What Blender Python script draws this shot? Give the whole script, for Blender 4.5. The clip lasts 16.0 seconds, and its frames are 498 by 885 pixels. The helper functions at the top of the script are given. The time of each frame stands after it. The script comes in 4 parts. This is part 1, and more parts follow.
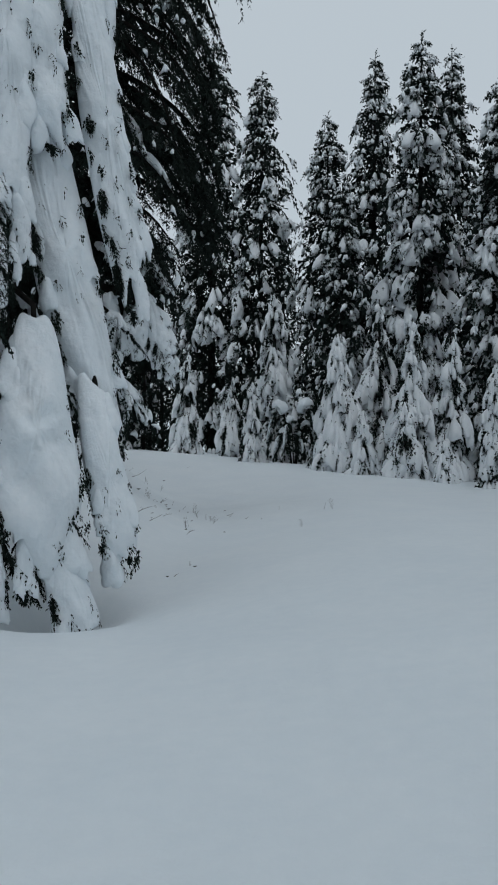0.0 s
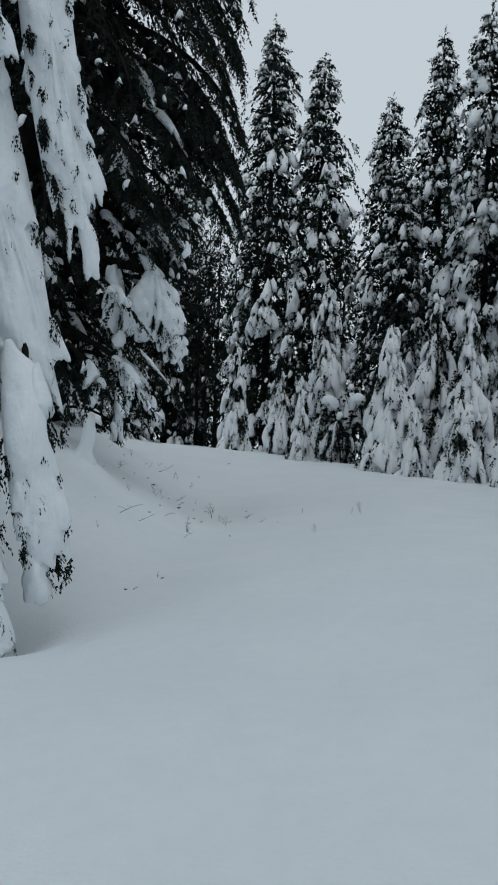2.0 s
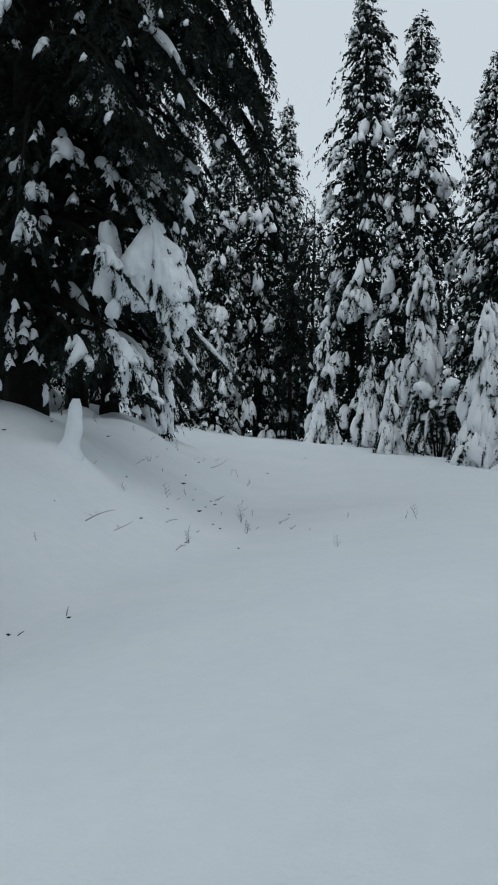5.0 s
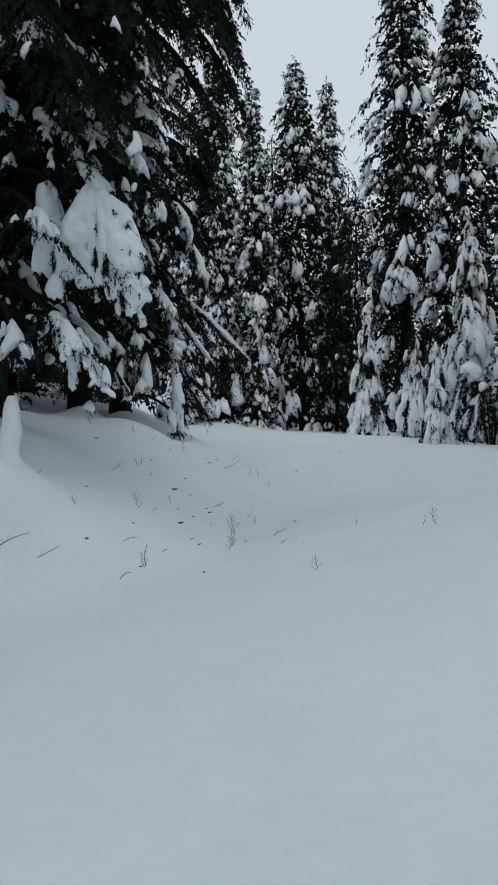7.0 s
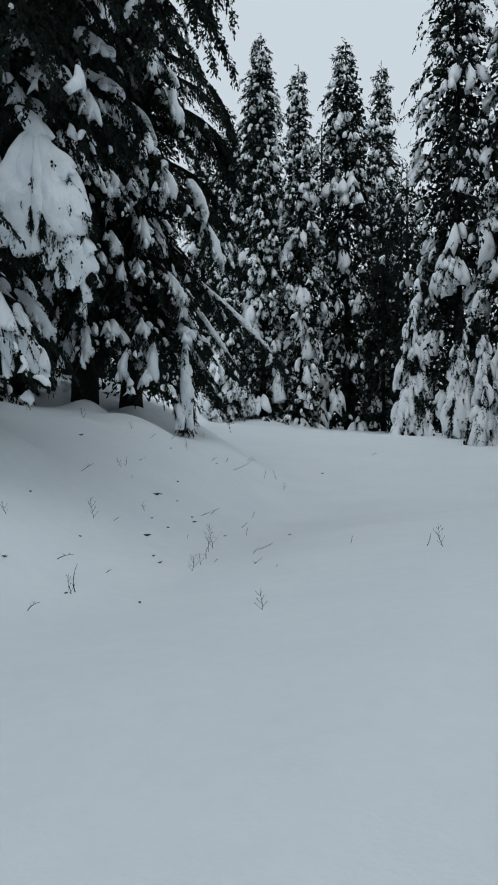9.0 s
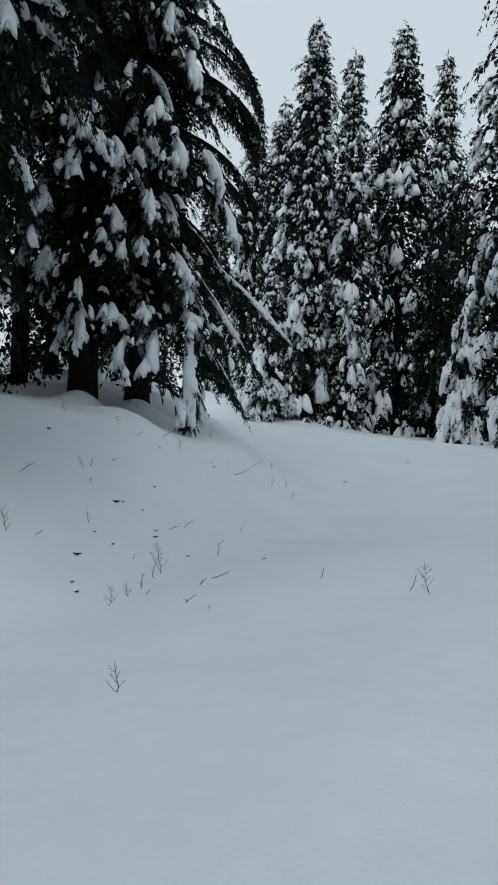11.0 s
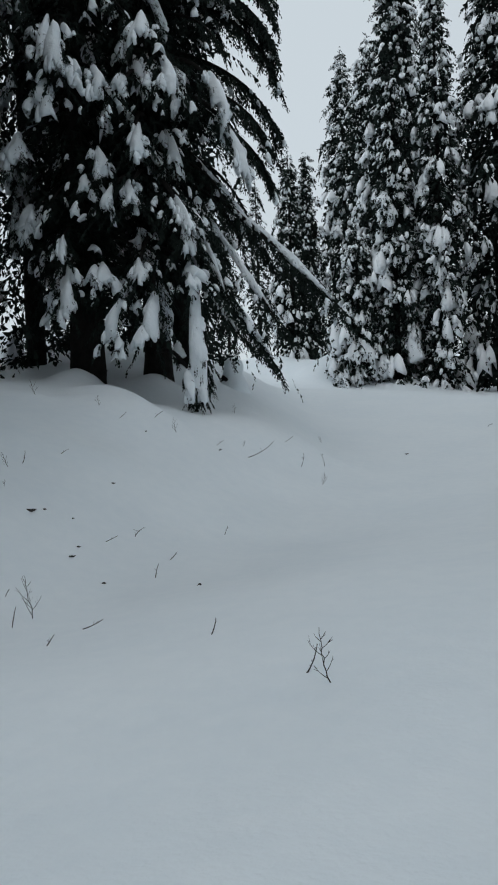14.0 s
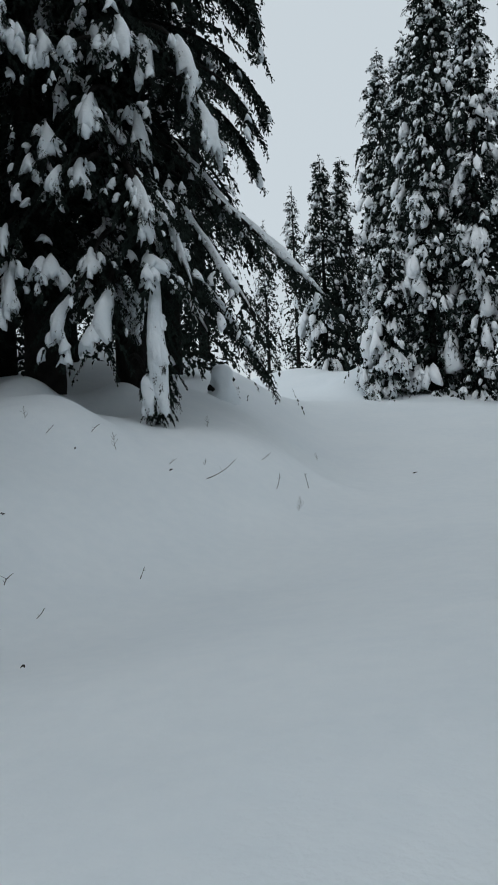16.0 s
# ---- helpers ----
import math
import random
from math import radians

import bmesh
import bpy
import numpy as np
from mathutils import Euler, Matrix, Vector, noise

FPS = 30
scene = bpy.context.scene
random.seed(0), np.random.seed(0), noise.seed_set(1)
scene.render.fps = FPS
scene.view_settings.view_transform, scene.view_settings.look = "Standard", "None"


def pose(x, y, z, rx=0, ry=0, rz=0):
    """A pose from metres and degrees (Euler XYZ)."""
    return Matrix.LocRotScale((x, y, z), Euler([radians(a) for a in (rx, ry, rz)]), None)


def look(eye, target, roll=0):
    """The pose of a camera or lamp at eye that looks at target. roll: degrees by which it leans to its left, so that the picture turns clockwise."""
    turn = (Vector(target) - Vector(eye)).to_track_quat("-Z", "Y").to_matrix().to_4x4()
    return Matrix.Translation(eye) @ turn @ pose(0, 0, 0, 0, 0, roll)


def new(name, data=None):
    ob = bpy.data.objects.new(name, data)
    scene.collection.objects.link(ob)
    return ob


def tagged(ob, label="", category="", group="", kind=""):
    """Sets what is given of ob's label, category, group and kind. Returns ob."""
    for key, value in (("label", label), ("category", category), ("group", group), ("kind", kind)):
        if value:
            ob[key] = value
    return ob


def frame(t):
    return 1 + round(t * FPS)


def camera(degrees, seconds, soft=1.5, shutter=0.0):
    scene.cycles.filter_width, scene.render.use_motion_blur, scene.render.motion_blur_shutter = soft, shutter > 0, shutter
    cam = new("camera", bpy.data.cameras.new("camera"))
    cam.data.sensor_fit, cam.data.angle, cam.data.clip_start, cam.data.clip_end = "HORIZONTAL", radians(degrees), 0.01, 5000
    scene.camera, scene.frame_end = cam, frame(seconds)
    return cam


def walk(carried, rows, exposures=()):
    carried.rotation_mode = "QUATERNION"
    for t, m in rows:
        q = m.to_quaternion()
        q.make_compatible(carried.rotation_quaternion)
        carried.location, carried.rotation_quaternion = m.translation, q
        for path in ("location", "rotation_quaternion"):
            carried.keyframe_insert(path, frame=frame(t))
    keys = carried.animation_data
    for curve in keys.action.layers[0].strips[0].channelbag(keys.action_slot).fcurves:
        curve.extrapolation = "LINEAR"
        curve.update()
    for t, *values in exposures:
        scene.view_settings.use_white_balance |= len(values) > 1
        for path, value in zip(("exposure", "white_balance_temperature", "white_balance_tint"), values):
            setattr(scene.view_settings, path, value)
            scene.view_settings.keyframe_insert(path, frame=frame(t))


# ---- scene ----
# ---------------------------------------------------------------- camera
PATH = [
    (0, -0.112, 0.182, 1.462, -0.19, 0.41, 0.43),
    (0.5, 0.116, 0.741, 1.470, -0.29, -0.06, 3.86),
    (1, 0.498, 1.425, 1.386, 2.74, 0.20, 1.79),
    (1.5, 0.704, 1.859, 1.384, 3.19, 0.40, 1.61),
    (2, 0.975, 2.311, 1.378, 4.58, 0.27, 1.83),
    (2.5, 1.220, 2.893, 1.316, 4.99, -0.34, 1.70),
    (3, 1.483, 3.512, 1.332, 6.13, -1.20, 1.80),
    (3.5, 1.595, 3.862, 1.357, 6.08, -0.71, 1.29),
    (4, 1.943, 4.284, 1.428, 8.51, -0.65, 1.97),
    (4.5, 2.118, 4.974, 1.333, 10.73, 0.11, 2.13),
    (5, 2.284, 5.614, 1.353, 12.69, -0.29, 1.26),
    (5.2, 2.394, 5.858, 1.334, 13.24, 0.35, 0.68),
    (7.3, 2.939, 8.518, 1.367, 17.90, -0.77, -0.67),
    (7.5, 2.968, 8.623, 1.344, 18.33, 0.50, -0.19),
    (8, 3.109, 9.311, 1.356, 18.72, 0.03, -0.84),
    (8.5, 3.233, 9.914, 1.358, 20.36, 0.20, -1.23),
    (9, 3.304, 10.532, 1.351, 21.13, -0.69, -0.37),
    (9.2, 3.394, 10.696, 1.381, 22.06, -0.48, -0.31),
    (11.3, 3.570, 13.237, 1.378, 25.38, -0.82, 1.69),
    (11.5, 3.664, 13.382, 1.439, 25.37, -1.22, 0.27),
    (12, 3.659, 14.032, 1.419, 27.18, -1.55, 0.26),
    (12.5, 3.607, 14.877, 1.347, 29.07, -1.76, 1.58),
    (13, 3.661, 15.441, 1.356, 30.26, -1.22, -0.06),
    (13.5, 3.675, 16.061, 1.349, 32.32, -2.35, 0.43),
    (14, 3.813, 16.524, 1.421, 33.63, -2.75, -2.13),
    (14.5, 3.683, 17.301, 1.332, 33.55, -2.82, -0.90),
    (15, 3.676, 17.899, 1.334, 35.33, -2.77, -0.88),
    (15.5, 3.643, 18.506, 1.320, 35.86, -2.08, -0.62),
    (16, 3.607, 19.131, 1.287, 37.20, -1.52, -2.58),
]
cam = camera(32.3, 16.0, soft=1.9)
walk(cam, [(t, pose(x, y, z, 90 + pitch, 0, yaw) @ pose(0, 0, 0, 0, 0, roll)) for t, x, y, z, yaw, pitch, roll in PATH],
     exposures=[(0.0, -0.16, 6340, 10), (1.5, -0.09, 6380, 10), (3.0, 0.04, 6420, 10), (5.0, 0.08, 6400, 10), (8.0, 0.11, 6380, 10), (12.5, 0.1, 6450, 10), (16.0, 0.07, 6480, 10)])

# ---------------------------------------------------------------- sky and light: a winter day under thick cloud
SUN_UP, SUN_TURN = radians(60), radians(150)
sky_world = bpy.data.worlds.new("overcast_sky")
sky_world.use_nodes = True
scene.world = sky_world
nt = sky_world.node_tree
nishita = nt.nodes.new("ShaderNodeTexSky")
nishita.sky_type, nishita.sun_disc, nishita.sun_elevation, nishita.sun_rotation = "NISHITA", False, SUN_UP, SUN_TURN
cloud = nt.nodes.new("ShaderNodeMix")
cloud.data_type = "RGBA"
cloud.inputs[0].default_value = 0.93
scaled = nt.nodes.new("ShaderNodeVectorMath")
scaled.operation, scaled.inputs[3].default_value = "SCALE", 0.1
nt.links.new(nishita.outputs[0], scaled.inputs[0])
nt.links.new(scaled.outputs[0], cloud.inputs[6])
cloud.inputs[7].default_value = (0.585, 0.65, 0.688, 1)
nt.links.new(cloud.outputs[2], nt.nodes["Background"].inputs[0])
nt.nodes["Background"].inputs[1].default_value = 1.0
sun = new("sun", bpy.data.lights.new("sun", "SUN"))
sun.data.energy, sun.data.angle, sun.data.color = 0.44, radians(50), (1.0, 0.985, 0.965)
sun.matrix_world = look((0, 0, 60), (-math.sin(SUN_TURN) * 10 * math.cos(SUN_UP), -math.cos(SUN_TURN) * 10 * math.cos(SUN_UP), 60 - 10 * math.sin(SUN_UP)))


# ---------------------------------------------------------------- materials
def material(name, colour, colour2, scale, rough, bump=0.0, bump_scale=40.0, detail=6.0, metal=0.0, vary=0.0, gloss=0.3):
    """Two colours mixed by noise at two scales, with fine relief."""
    m = bpy.data.materials.new(name)
    m.use_nodes = True
    t = m.node_tree
    b = t.nodes["Principled BSDF"]
    co = t.nodes.new("ShaderNodeTexCoord")
    n1, n2 = t.nodes.new("ShaderNodeTexNoise"), t.nodes.new("ShaderNodeTexNoise")
    n1.inputs["Scale"].default_value, n1.inputs["Detail"].default_value = scale, detail
    n2.inputs["Scale"].default_value, n2.inputs["Detail"].default_value = scale * 9, 3
    for n in (n1, n2):
        t.links.new(co.outputs["Object"], n.inputs["Vector"])
    add = t.nodes.new("ShaderNodeMath")
    add.operation = "MULTIPLY_ADD"
    add.inputs[1].default_value, add.inputs[2].default_value = 0.45, 0.0
    t.links.new(n2.outputs[0], add.inputs[0])
    both = t.nodes.new("ShaderNodeMath")
    both.operation = "MULTIPLY_ADD"
    both.inputs[1].default_value = 0.6
    t.links.new(n1.outputs[0], both.inputs[0])
    t.links.new(add.outputs[0], both.inputs[2])
    ramp = t.nodes.new("ShaderNodeValToRGB")
    ramp.color_ramp.elements[0].position, ramp.color_ramp.elements[0].color = 0.36, (*colour, 1)
    ramp.color_ramp.elements[1].position, ramp.color_ramp.elements[1].color = 0.68, (*colour2, 1)
    t.links.new(both.outputs[0], ramp.inputs[0])
    out = ramp.outputs[0]
    if vary:
        info = t.nodes.new("ShaderNodeNewGeometry")
        hue = t.nodes.new("ShaderNodeHueSaturation")
        mul = t.nodes.new("ShaderNodeMath")
        mul.operation, mul.inputs[1].default_value, mul.inputs[2].default_value = "MULTIPLY_ADD", vary, 1 - vary / 2
        t.links.new(info.outputs["Random Per Island"], mul.inputs[0])
        t.links.new(mul.outputs[0], hue.inputs["Value"])
        t.links.new(out, hue.inputs["Color"])
        out = hue.outputs[0]
    t.links.new(out, b.inputs["Base Color"])
    b.inputs["Roughness"].default_value, b.inputs["Metallic"].default_value = rough, metal
    b.inputs["Specular IOR Level"].default_value = gloss
    if bump:
        n3 = t.nodes.new("ShaderNodeTexNoise")
        n3.inputs["Scale"].default_value, n3.inputs["Detail"].default_value = bump_scale, 8
        t.links.new(co.outputs["Object"], n3.inputs["Vector"])
        bp = t.nodes.new("ShaderNodeBump")
        bp.inputs["Strength"].default_value, bp.inputs["Distance"].default_value = bump, 0.03
        t.links.new(n3.outputs[0], bp.inputs["Height"])
        t.links.new(bp.outputs[0], b.inputs["Normal"])
    return m


SNOW = material("snow", (0.75, 0.81, 0.85), (0.80, 0.85, 0.88), 0.7, 0.65, 0.25, 30)
SNOW_DRAPE = material("drape_snow", (0.74, 0.80, 0.84), (0.82, 0.86, 0.89), 1.5, 0.7, 1.0, 9)
# same snow, with light put into the base colour where crowns render dim
BRIGHT_FIR_SNOW = material("brightened_tree_snow", (0.84, 0.88, 0.91), (0.92, 0.94, 0.96), 2.0, 0.7, 0.5, 18)
NEEDLES = material("needles", (0.006, 0.010, 0.009), (0.018, 0.027, 0.022), 3.0, 0.85, vary=0.9, gloss=0.1)
BARK = material("bark", (0.006, 0.0056, 0.0052), (0.019, 0.0175, 0.016), 6.0, 0.95, 0.9, 18, gloss=0.1)
TWIG = material("dead_twig", (0.016, 0.014, 0.013), (0.05, 0.043, 0.038), 20.0, 0.85, 0.4, 60)


# ---------------------------------------------------------------- mesh tools
def tri_mesh(name, verts, tris, mat, smooth=True):
    verts, tris = np.asarray(verts, np.float32), np.asarray(tris, np.int32)
    me = bpy.data.meshes.new(name)
    me.vertices.add(len(verts))
    me.vertices.foreach_set("co", verts.ravel())
    me.loops.add(tris.size)
    me.loops.foreach_set("vertex_index", tris.ravel())
    me.polygons.add(len(tris))
    me.polygons.foreach_set("loop_start", np.arange(0, tris.size, 3, dtype=np.int32))
    me.polygons.foreach_set("use_smooth", np.full(len(tris), smooth))
    me.materials.append(mat)
    me.update(calc_edges=True)
    me.validate()
    return me


class Geo:
    """Collects triangles of one mesh."""

    def __init__(self):
        self.v, self.t, self.n = [], [], 0

    def add(self, v, t):
        v, t = np.asarray(v, float).reshape(-1, 3), np.asarray(t, int).reshape(-1, 3)
        self.v.append(v)
        self.t.append(t + self.n)
        self.n += len(v)

    def part(self, name, mat, parent=None, label="", smooth=True):
        ob = new(name, tri_mesh(name, np.concatenate(self.v), np.concatenate(self.t), mat, smooth))
        if parent:
            ob.parent = parent
        return tagged(ob, label)


def unit(v):
    return v / np.maximum(np.linalg.norm(v, axis=-1, keepdims=True), 1e-9)


def grid_tris(rows, cols, closed):
    """Triangles of a grid of rows x cols points, closed round the columns or not."""
    i, j = np.meshgrid(np.arange(rows - 1), np.arange(cols if closed else cols - 1), indexing="ij")
    i, j = i.ravel(), j.ravel()
    k = (j + 1) % cols
    a, b, c, d = i * cols + j, i * cols + k, (i + 1) * cols + k, (i + 1) * cols + j
    return np.concatenate([np.stack([a, b, c], 1), np.stack([a, c, d], 1)])


def tube(geo, points, radii, sides=8, rough=0.0, rng=None):
    points, radii = np.asarray(points, float), np.asarray(radii, float)
    tang = unit(np.gradient(points, axis=0))
    ref = np.where(np.abs(tang[:, 2:]) > 0.9, [[1.0, 0, 0]], [[0, 0, 1.0]])
    s = unit(np.cross(tang, ref))
    u = np.cross(s, tang)
    a = np.linspace(0, 2 * np.pi, sides, endpoint=False)
    r = radii[:, None] * np.ones(sides)
    if rough and rng is not None:
        r = r * (1 + rough * rng.normal(size=r.shape))
    ring = points[:, None] + r[..., None] * (np.cos(a)[None, :, None] * s[:, None] + np.sin(a)[None, :, None] * u[:, None])
    n = len(points)
    v = np.concatenate([ring.reshape(-1, 3), points[:1], points[-1:]])
    cap = [[n * sides, (j + 1) % sides, j] for j in range(sides)]
    cap += [[n * sides + 1, (n - 1) * sides + j, (n - 1) * sides + (j + 1) % sides] for j in range(sides)]
    geo.add(v, np.concatenate([grid_tris(n, sides, True), np.array(cap)]))


def sprays(geo, base, way, length, width, rng, teeth=3, droop=0.25):
    """Toothed needle sprays: a bent spine with needle bunches to both sides."""
    n = len(base)
    way = unit(way)
    side = unit(np.cross(way, rng.normal(size=(n, 3)) * 0.6 + [0, 0, 1]))
    u = np.linspace(0, 1, teeth + 1)
    spine = base[:, None] + way[:, None] * (length[:, None] * u)[..., None]
    spine[..., 2] -= droop * length[:, None] * u**2
    w = width[:, None] * (1.05 - u[:-1]) * rng.uniform(0.6, 1.3, (n, teeth))
    ahead = (length / teeth)[:, None, None] * way[:, None] * 0.9
    dip = rng.normal(size=(n, teeth, 1)) * 0.35 * np.array([0, 0, 1.0])
    left = spine[:, :-1] + ahead + w[..., None] * (side[:, None] + dip)
    right = spine[:, :-1] + ahead + w[..., None] * (-side[:, None] + dip)
    per = (teeth + 1) + 2 * teeth
    v = np.concatenate([spine, left, right], 1)
    k = np.arange(teeth)
    t = np.concatenate([np.stack([k, k + 1, teeth + 1 + k], 1), np.stack([k + 1, k, 2 * teeth + 1 + k], 1)])
    geo.add(v.reshape(-1, 3), (t[None] + (np.arange(n) * per)[:, None, None]).reshape(-1, 3))


def fine_sprays(geo, base, way, length, width, rng, teeth=4, droop=0.25):
    """Twig tips with single narrow needle bunches standing off a thin stem."""
    n = len(base)
    way = unit(way)
    side = unit(np.cross(way, rng.normal(size=(n, 3)) * 0.6 + [0, 0, 1]))
    u = np.linspace(0, 1, teeth + 1)
    spine = base[:, None] + way[:, None] * (length[:, None] * u)[..., None]
    spine[..., 2] -= droop * length[:, None] * u**2
    a, b = spine[:, :-1], spine[:, 1:]
    w = (width[:, None] * (1.15 - 0.6 * u[:-1]) * rng.uniform(0.7, 1.3, (n, teeth)))[..., None]
    dip = rng.normal(size=(n, teeth, 1)) * 0.4 * np.array([0, 0, 1.0])
    left, right = b + 0.35 * (b - a) + w * (side[:, None] + dip), b + 0.35 * (b - a) + w * (-side[:, None] + dip)
    foot = a + 0.62 * (b - a)
    stem = np.stack([spine[:, 0] + side * 0.05 * length[:, None], spine[:, 0] - side * 0.05 * length[:, None], spine[:, -1]], 1)
    v = np.concatenate([a, foot, left, right, stem], 1)
    k = np.arange(teeth)
    t = np.concatenate([np.stack([k, teeth + k, 2 * teeth + k], 1), np.stack([teeth + k, k, 3 * teeth + k], 1), [[4 * teeth, 4 * teeth + 1, 4 * teeth + 2]]])
    geo.add(v.reshape(-1, 3), (t[None] + (np.arange(n) * (4 * teeth + 3))[:, None, None]).reshape(-1, 3))


LUMP_WAYS = np.random.default_rng(5).normal(size=(9, 3)) * np.array([2.5, 4, 6, 8, 11, 15, 20, 26, 34])[:, None]
LUMP_SIZES = np.array([1.0, 0.9, 0.8, 0.7, 0.6, 0.5, 0.42, 0.36, 0.3])


def lumps(p):
    """Smooth uneven values at several sizes, from -1 to 1 or so."""
    return (np.sin(p @ LUMP_WAYS.T + np.arange(9) * 1.7) * LUMP_SIZES).sum(-1) / 2.2


def tongues(geo, lines, wide, thick, rng, around=8, ragged=0.25, sag=0.5, lump=0.0, top=0.35, blunt=0.6):
    """Snow lying along boughs. lines: (n, m, 3) centre lines; wide, thick: (n,) half width and thickness."""
    n, m, _ = lines.shape
    tang = unit(np.gradient(lines, axis=1))
    side = unit(np.cross(tang, np.array([0, 0, 1.0])) + 1e-6)
    up = np.cross(side, tang)
    u = np.linspace(0, 1, m)
    prof = np.maximum(np.clip(u / top, 0, 1) ** 0.8, 0.14) * np.maximum(np.clip((1 - u) / (0.12 if blunt > 0.5 else 0.22), 0, 1) ** 0.6, blunt)
    swell = 1 + ragged * rng.normal(size=(n, m))
    swell[:, 1:-1] = (swell[:, :-2] + 2 * swell[:, 1:-1] + swell[:, 2:]) / 4
    taper = 0.62 + 0.55 * np.sin(np.pi * np.clip(u * 0.75 + 0.12, 0, 1))
    a = np.linspace(0, 2 * np.pi, around, endpoint=False)
    ca, sa = np.cos(a), np.sin(a)
    rag = 1 + ragged * 0.8 * rng.normal(size=(n, m, around)) * (0.3 + 0.7 * (sa < 0.3))
    across = (wide[:, None] * prof * swell * taper)[..., None] * ca * rag
    high = (thick[:, None] * np.sqrt(prof) * (0.75 + 0.25 * swell))[..., None] * np.where(sa > 0, sa, 0.35 * sa)
    high = high - sag * np.abs(across) * np.abs(ca)
    off = across[..., None] * side[:, :, None] + high[..., None] * up[:, :, None]
    if lump:
        off = off * (1 + lump * lumps(lines[:, :, None] + off))[..., None]
    v = lines[:, :, None] + off
    t = grid_tris(m, around, True)
    ends = np.array([[0, j + 1, j] for j in range(1, around - 1)] + [[(m - 1) * around, (m - 1) * around + j, (m - 1) * around + j + 1] for j in range(1, around - 1)])
    t = np.concatenate([t, ends])
    geo.add(v.reshape(-1, 3), (t[None] + (np.arange(n) * m * around)[:, None, None]).reshape(-1, 3))


def drapes(geo, lines, half, thick, rng, rings=3, sectors=12, notch=0.35, taper=0.55, sag=0.35, lump=0.22, ragged=1.5, face=(0, 0, 1.0)):
    """Soft pads of snow lying along lines (n, m, 3): rounded on top, narrow at the upper end, uneven and notched at the lower edge."""
    n = len(lines)
    if not n:
        return
    a = np.linspace(0, 2 * np.pi, sectors, endpoint=False)
    c, s = np.cos(a), np.sin(a)
    phase = rng.uniform(0, 2 * np.pi, (n, 3, 1))
    c, s = np.where(c > 0, np.abs(c) ** 0.7, c), np.sign(s) * np.abs(s) ** 0.8
    edge = 1 + ragged * (0.10 * np.sin(2 * a + phase[:, 0]) + 0.09 * np.sin(3 * a + phase[:, 1]) + 0.08 * np.sin(5 * a + phase[:, 2]))
    if sectors < 24:
        edge = edge * (1 + 0.17 * rng.normal(size=(n, sectors)) * (c > -0.3))
    for _ in range(3 if sectors < 16 else 6):
        at, deep, slim = rng.normal(size=(n, 1)) * 0.75, rng.uniform(0, notch, (n, 1)), rng.uniform(0.16, 0.34, (n, 1)) * (1 if sectors < 16 else 0.6)
        away = (a[None] - at + np.pi) % (2 * np.pi) - np.pi
        edge = edge * (1 - deep * np.exp(-((away / slim) ** 2)))
    r = np.sin(np.linspace(0, np.pi / 2, rings + 1))[1:]
    small = sectors < 16
    up = np.concatenate([np.clip(1 - r[:-1] ** (1.7 if small else 2.6), 0, 1) ** (0.7 if small else 0.5), [-0.3 if small else -0.22]])
    slim = taper + (1 - taper) * (0.5 + 0.5 * c)
    edge = 1 + (edge[:, None] - 1) * (r ** (3 if sectors < 40 else 9))[:, None]
    u = np.clip(0.5 + 0.5 * (r[:, None] * c)[None] * edge, 0, 1.06).reshape(n, -1)
    across = ((r[:, None] * s * slim)[None] * edge).reshape(n, -1) * half[:, None]
    u = np.concatenate([u, np.full((n, 2), 0.5)], 1)
    across = np.concatenate([across, np.zeros((n, 2))], 1)
    high = np.concatenate([np.repeat(up, sectors), [1.0, -0.4]])
    p, d = along(lines, u)
    p = p + d * (np.maximum(u - 1, 0) * np.linalg.norm(lines[:, -1] - lines[:, 0], axis=1)[:, None])[..., None]
    side = unit(np.cross(d, face) + 1e-6)
    over = np.cross(side, d)
    uneven = lumps(0.42 * (p + side * across[..., None])) + 0.25 * lumps(1.3 * (p + side * across[..., None])) if sectors > 40 else lumps(0.5 * p + side * across[..., None])
    h = thick[:, None] * high * (1 + 1.2 * lump * uneven)
    h = h - sag * np.abs(across) ** 1.5 / np.sqrt(np.maximum(half, 0.02))[:, None]
    v = p + side * across[..., None] + over * h[..., None]
    m = rings * sectors
    j = np.arange(sectors)
    k = (j + 1) % sectors
    t = [np.stack([np.full(sectors, m), j, k], 1), np.stack([np.full(sectors, m + 1), m - sectors + k, m - sectors + j], 1)]
    for i in range(rings - 1):
        x, y, z, w = i * sectors + j, i * sectors + k, (i + 1) * sectors + k, (i + 1) * sectors + j
        t += [np.stack([x, w, z], 1), np.stack([x, z, y], 1)]
    t = np.concatenate(t)
    geo.add(v.reshape(-1, 3), (t[None] + (np.arange(n) * (m + 2))[:, None, None]).reshape(-1, 3))


def dabs_of_snow(geo, apex, way, length, half, thick, rng, bend=0.3, **kw):
    """Short drapes that start at apex and lie along way."""
    u = np.linspace(0, 1, 4)
    lines = apex[:, None] + unit(way)[:, None] * (length[:, None] * u)[..., None]
    lines[..., 2] -= bend * length[:, None] * u**2
    drapes(geo, lines, half, thick, rng, **kw)


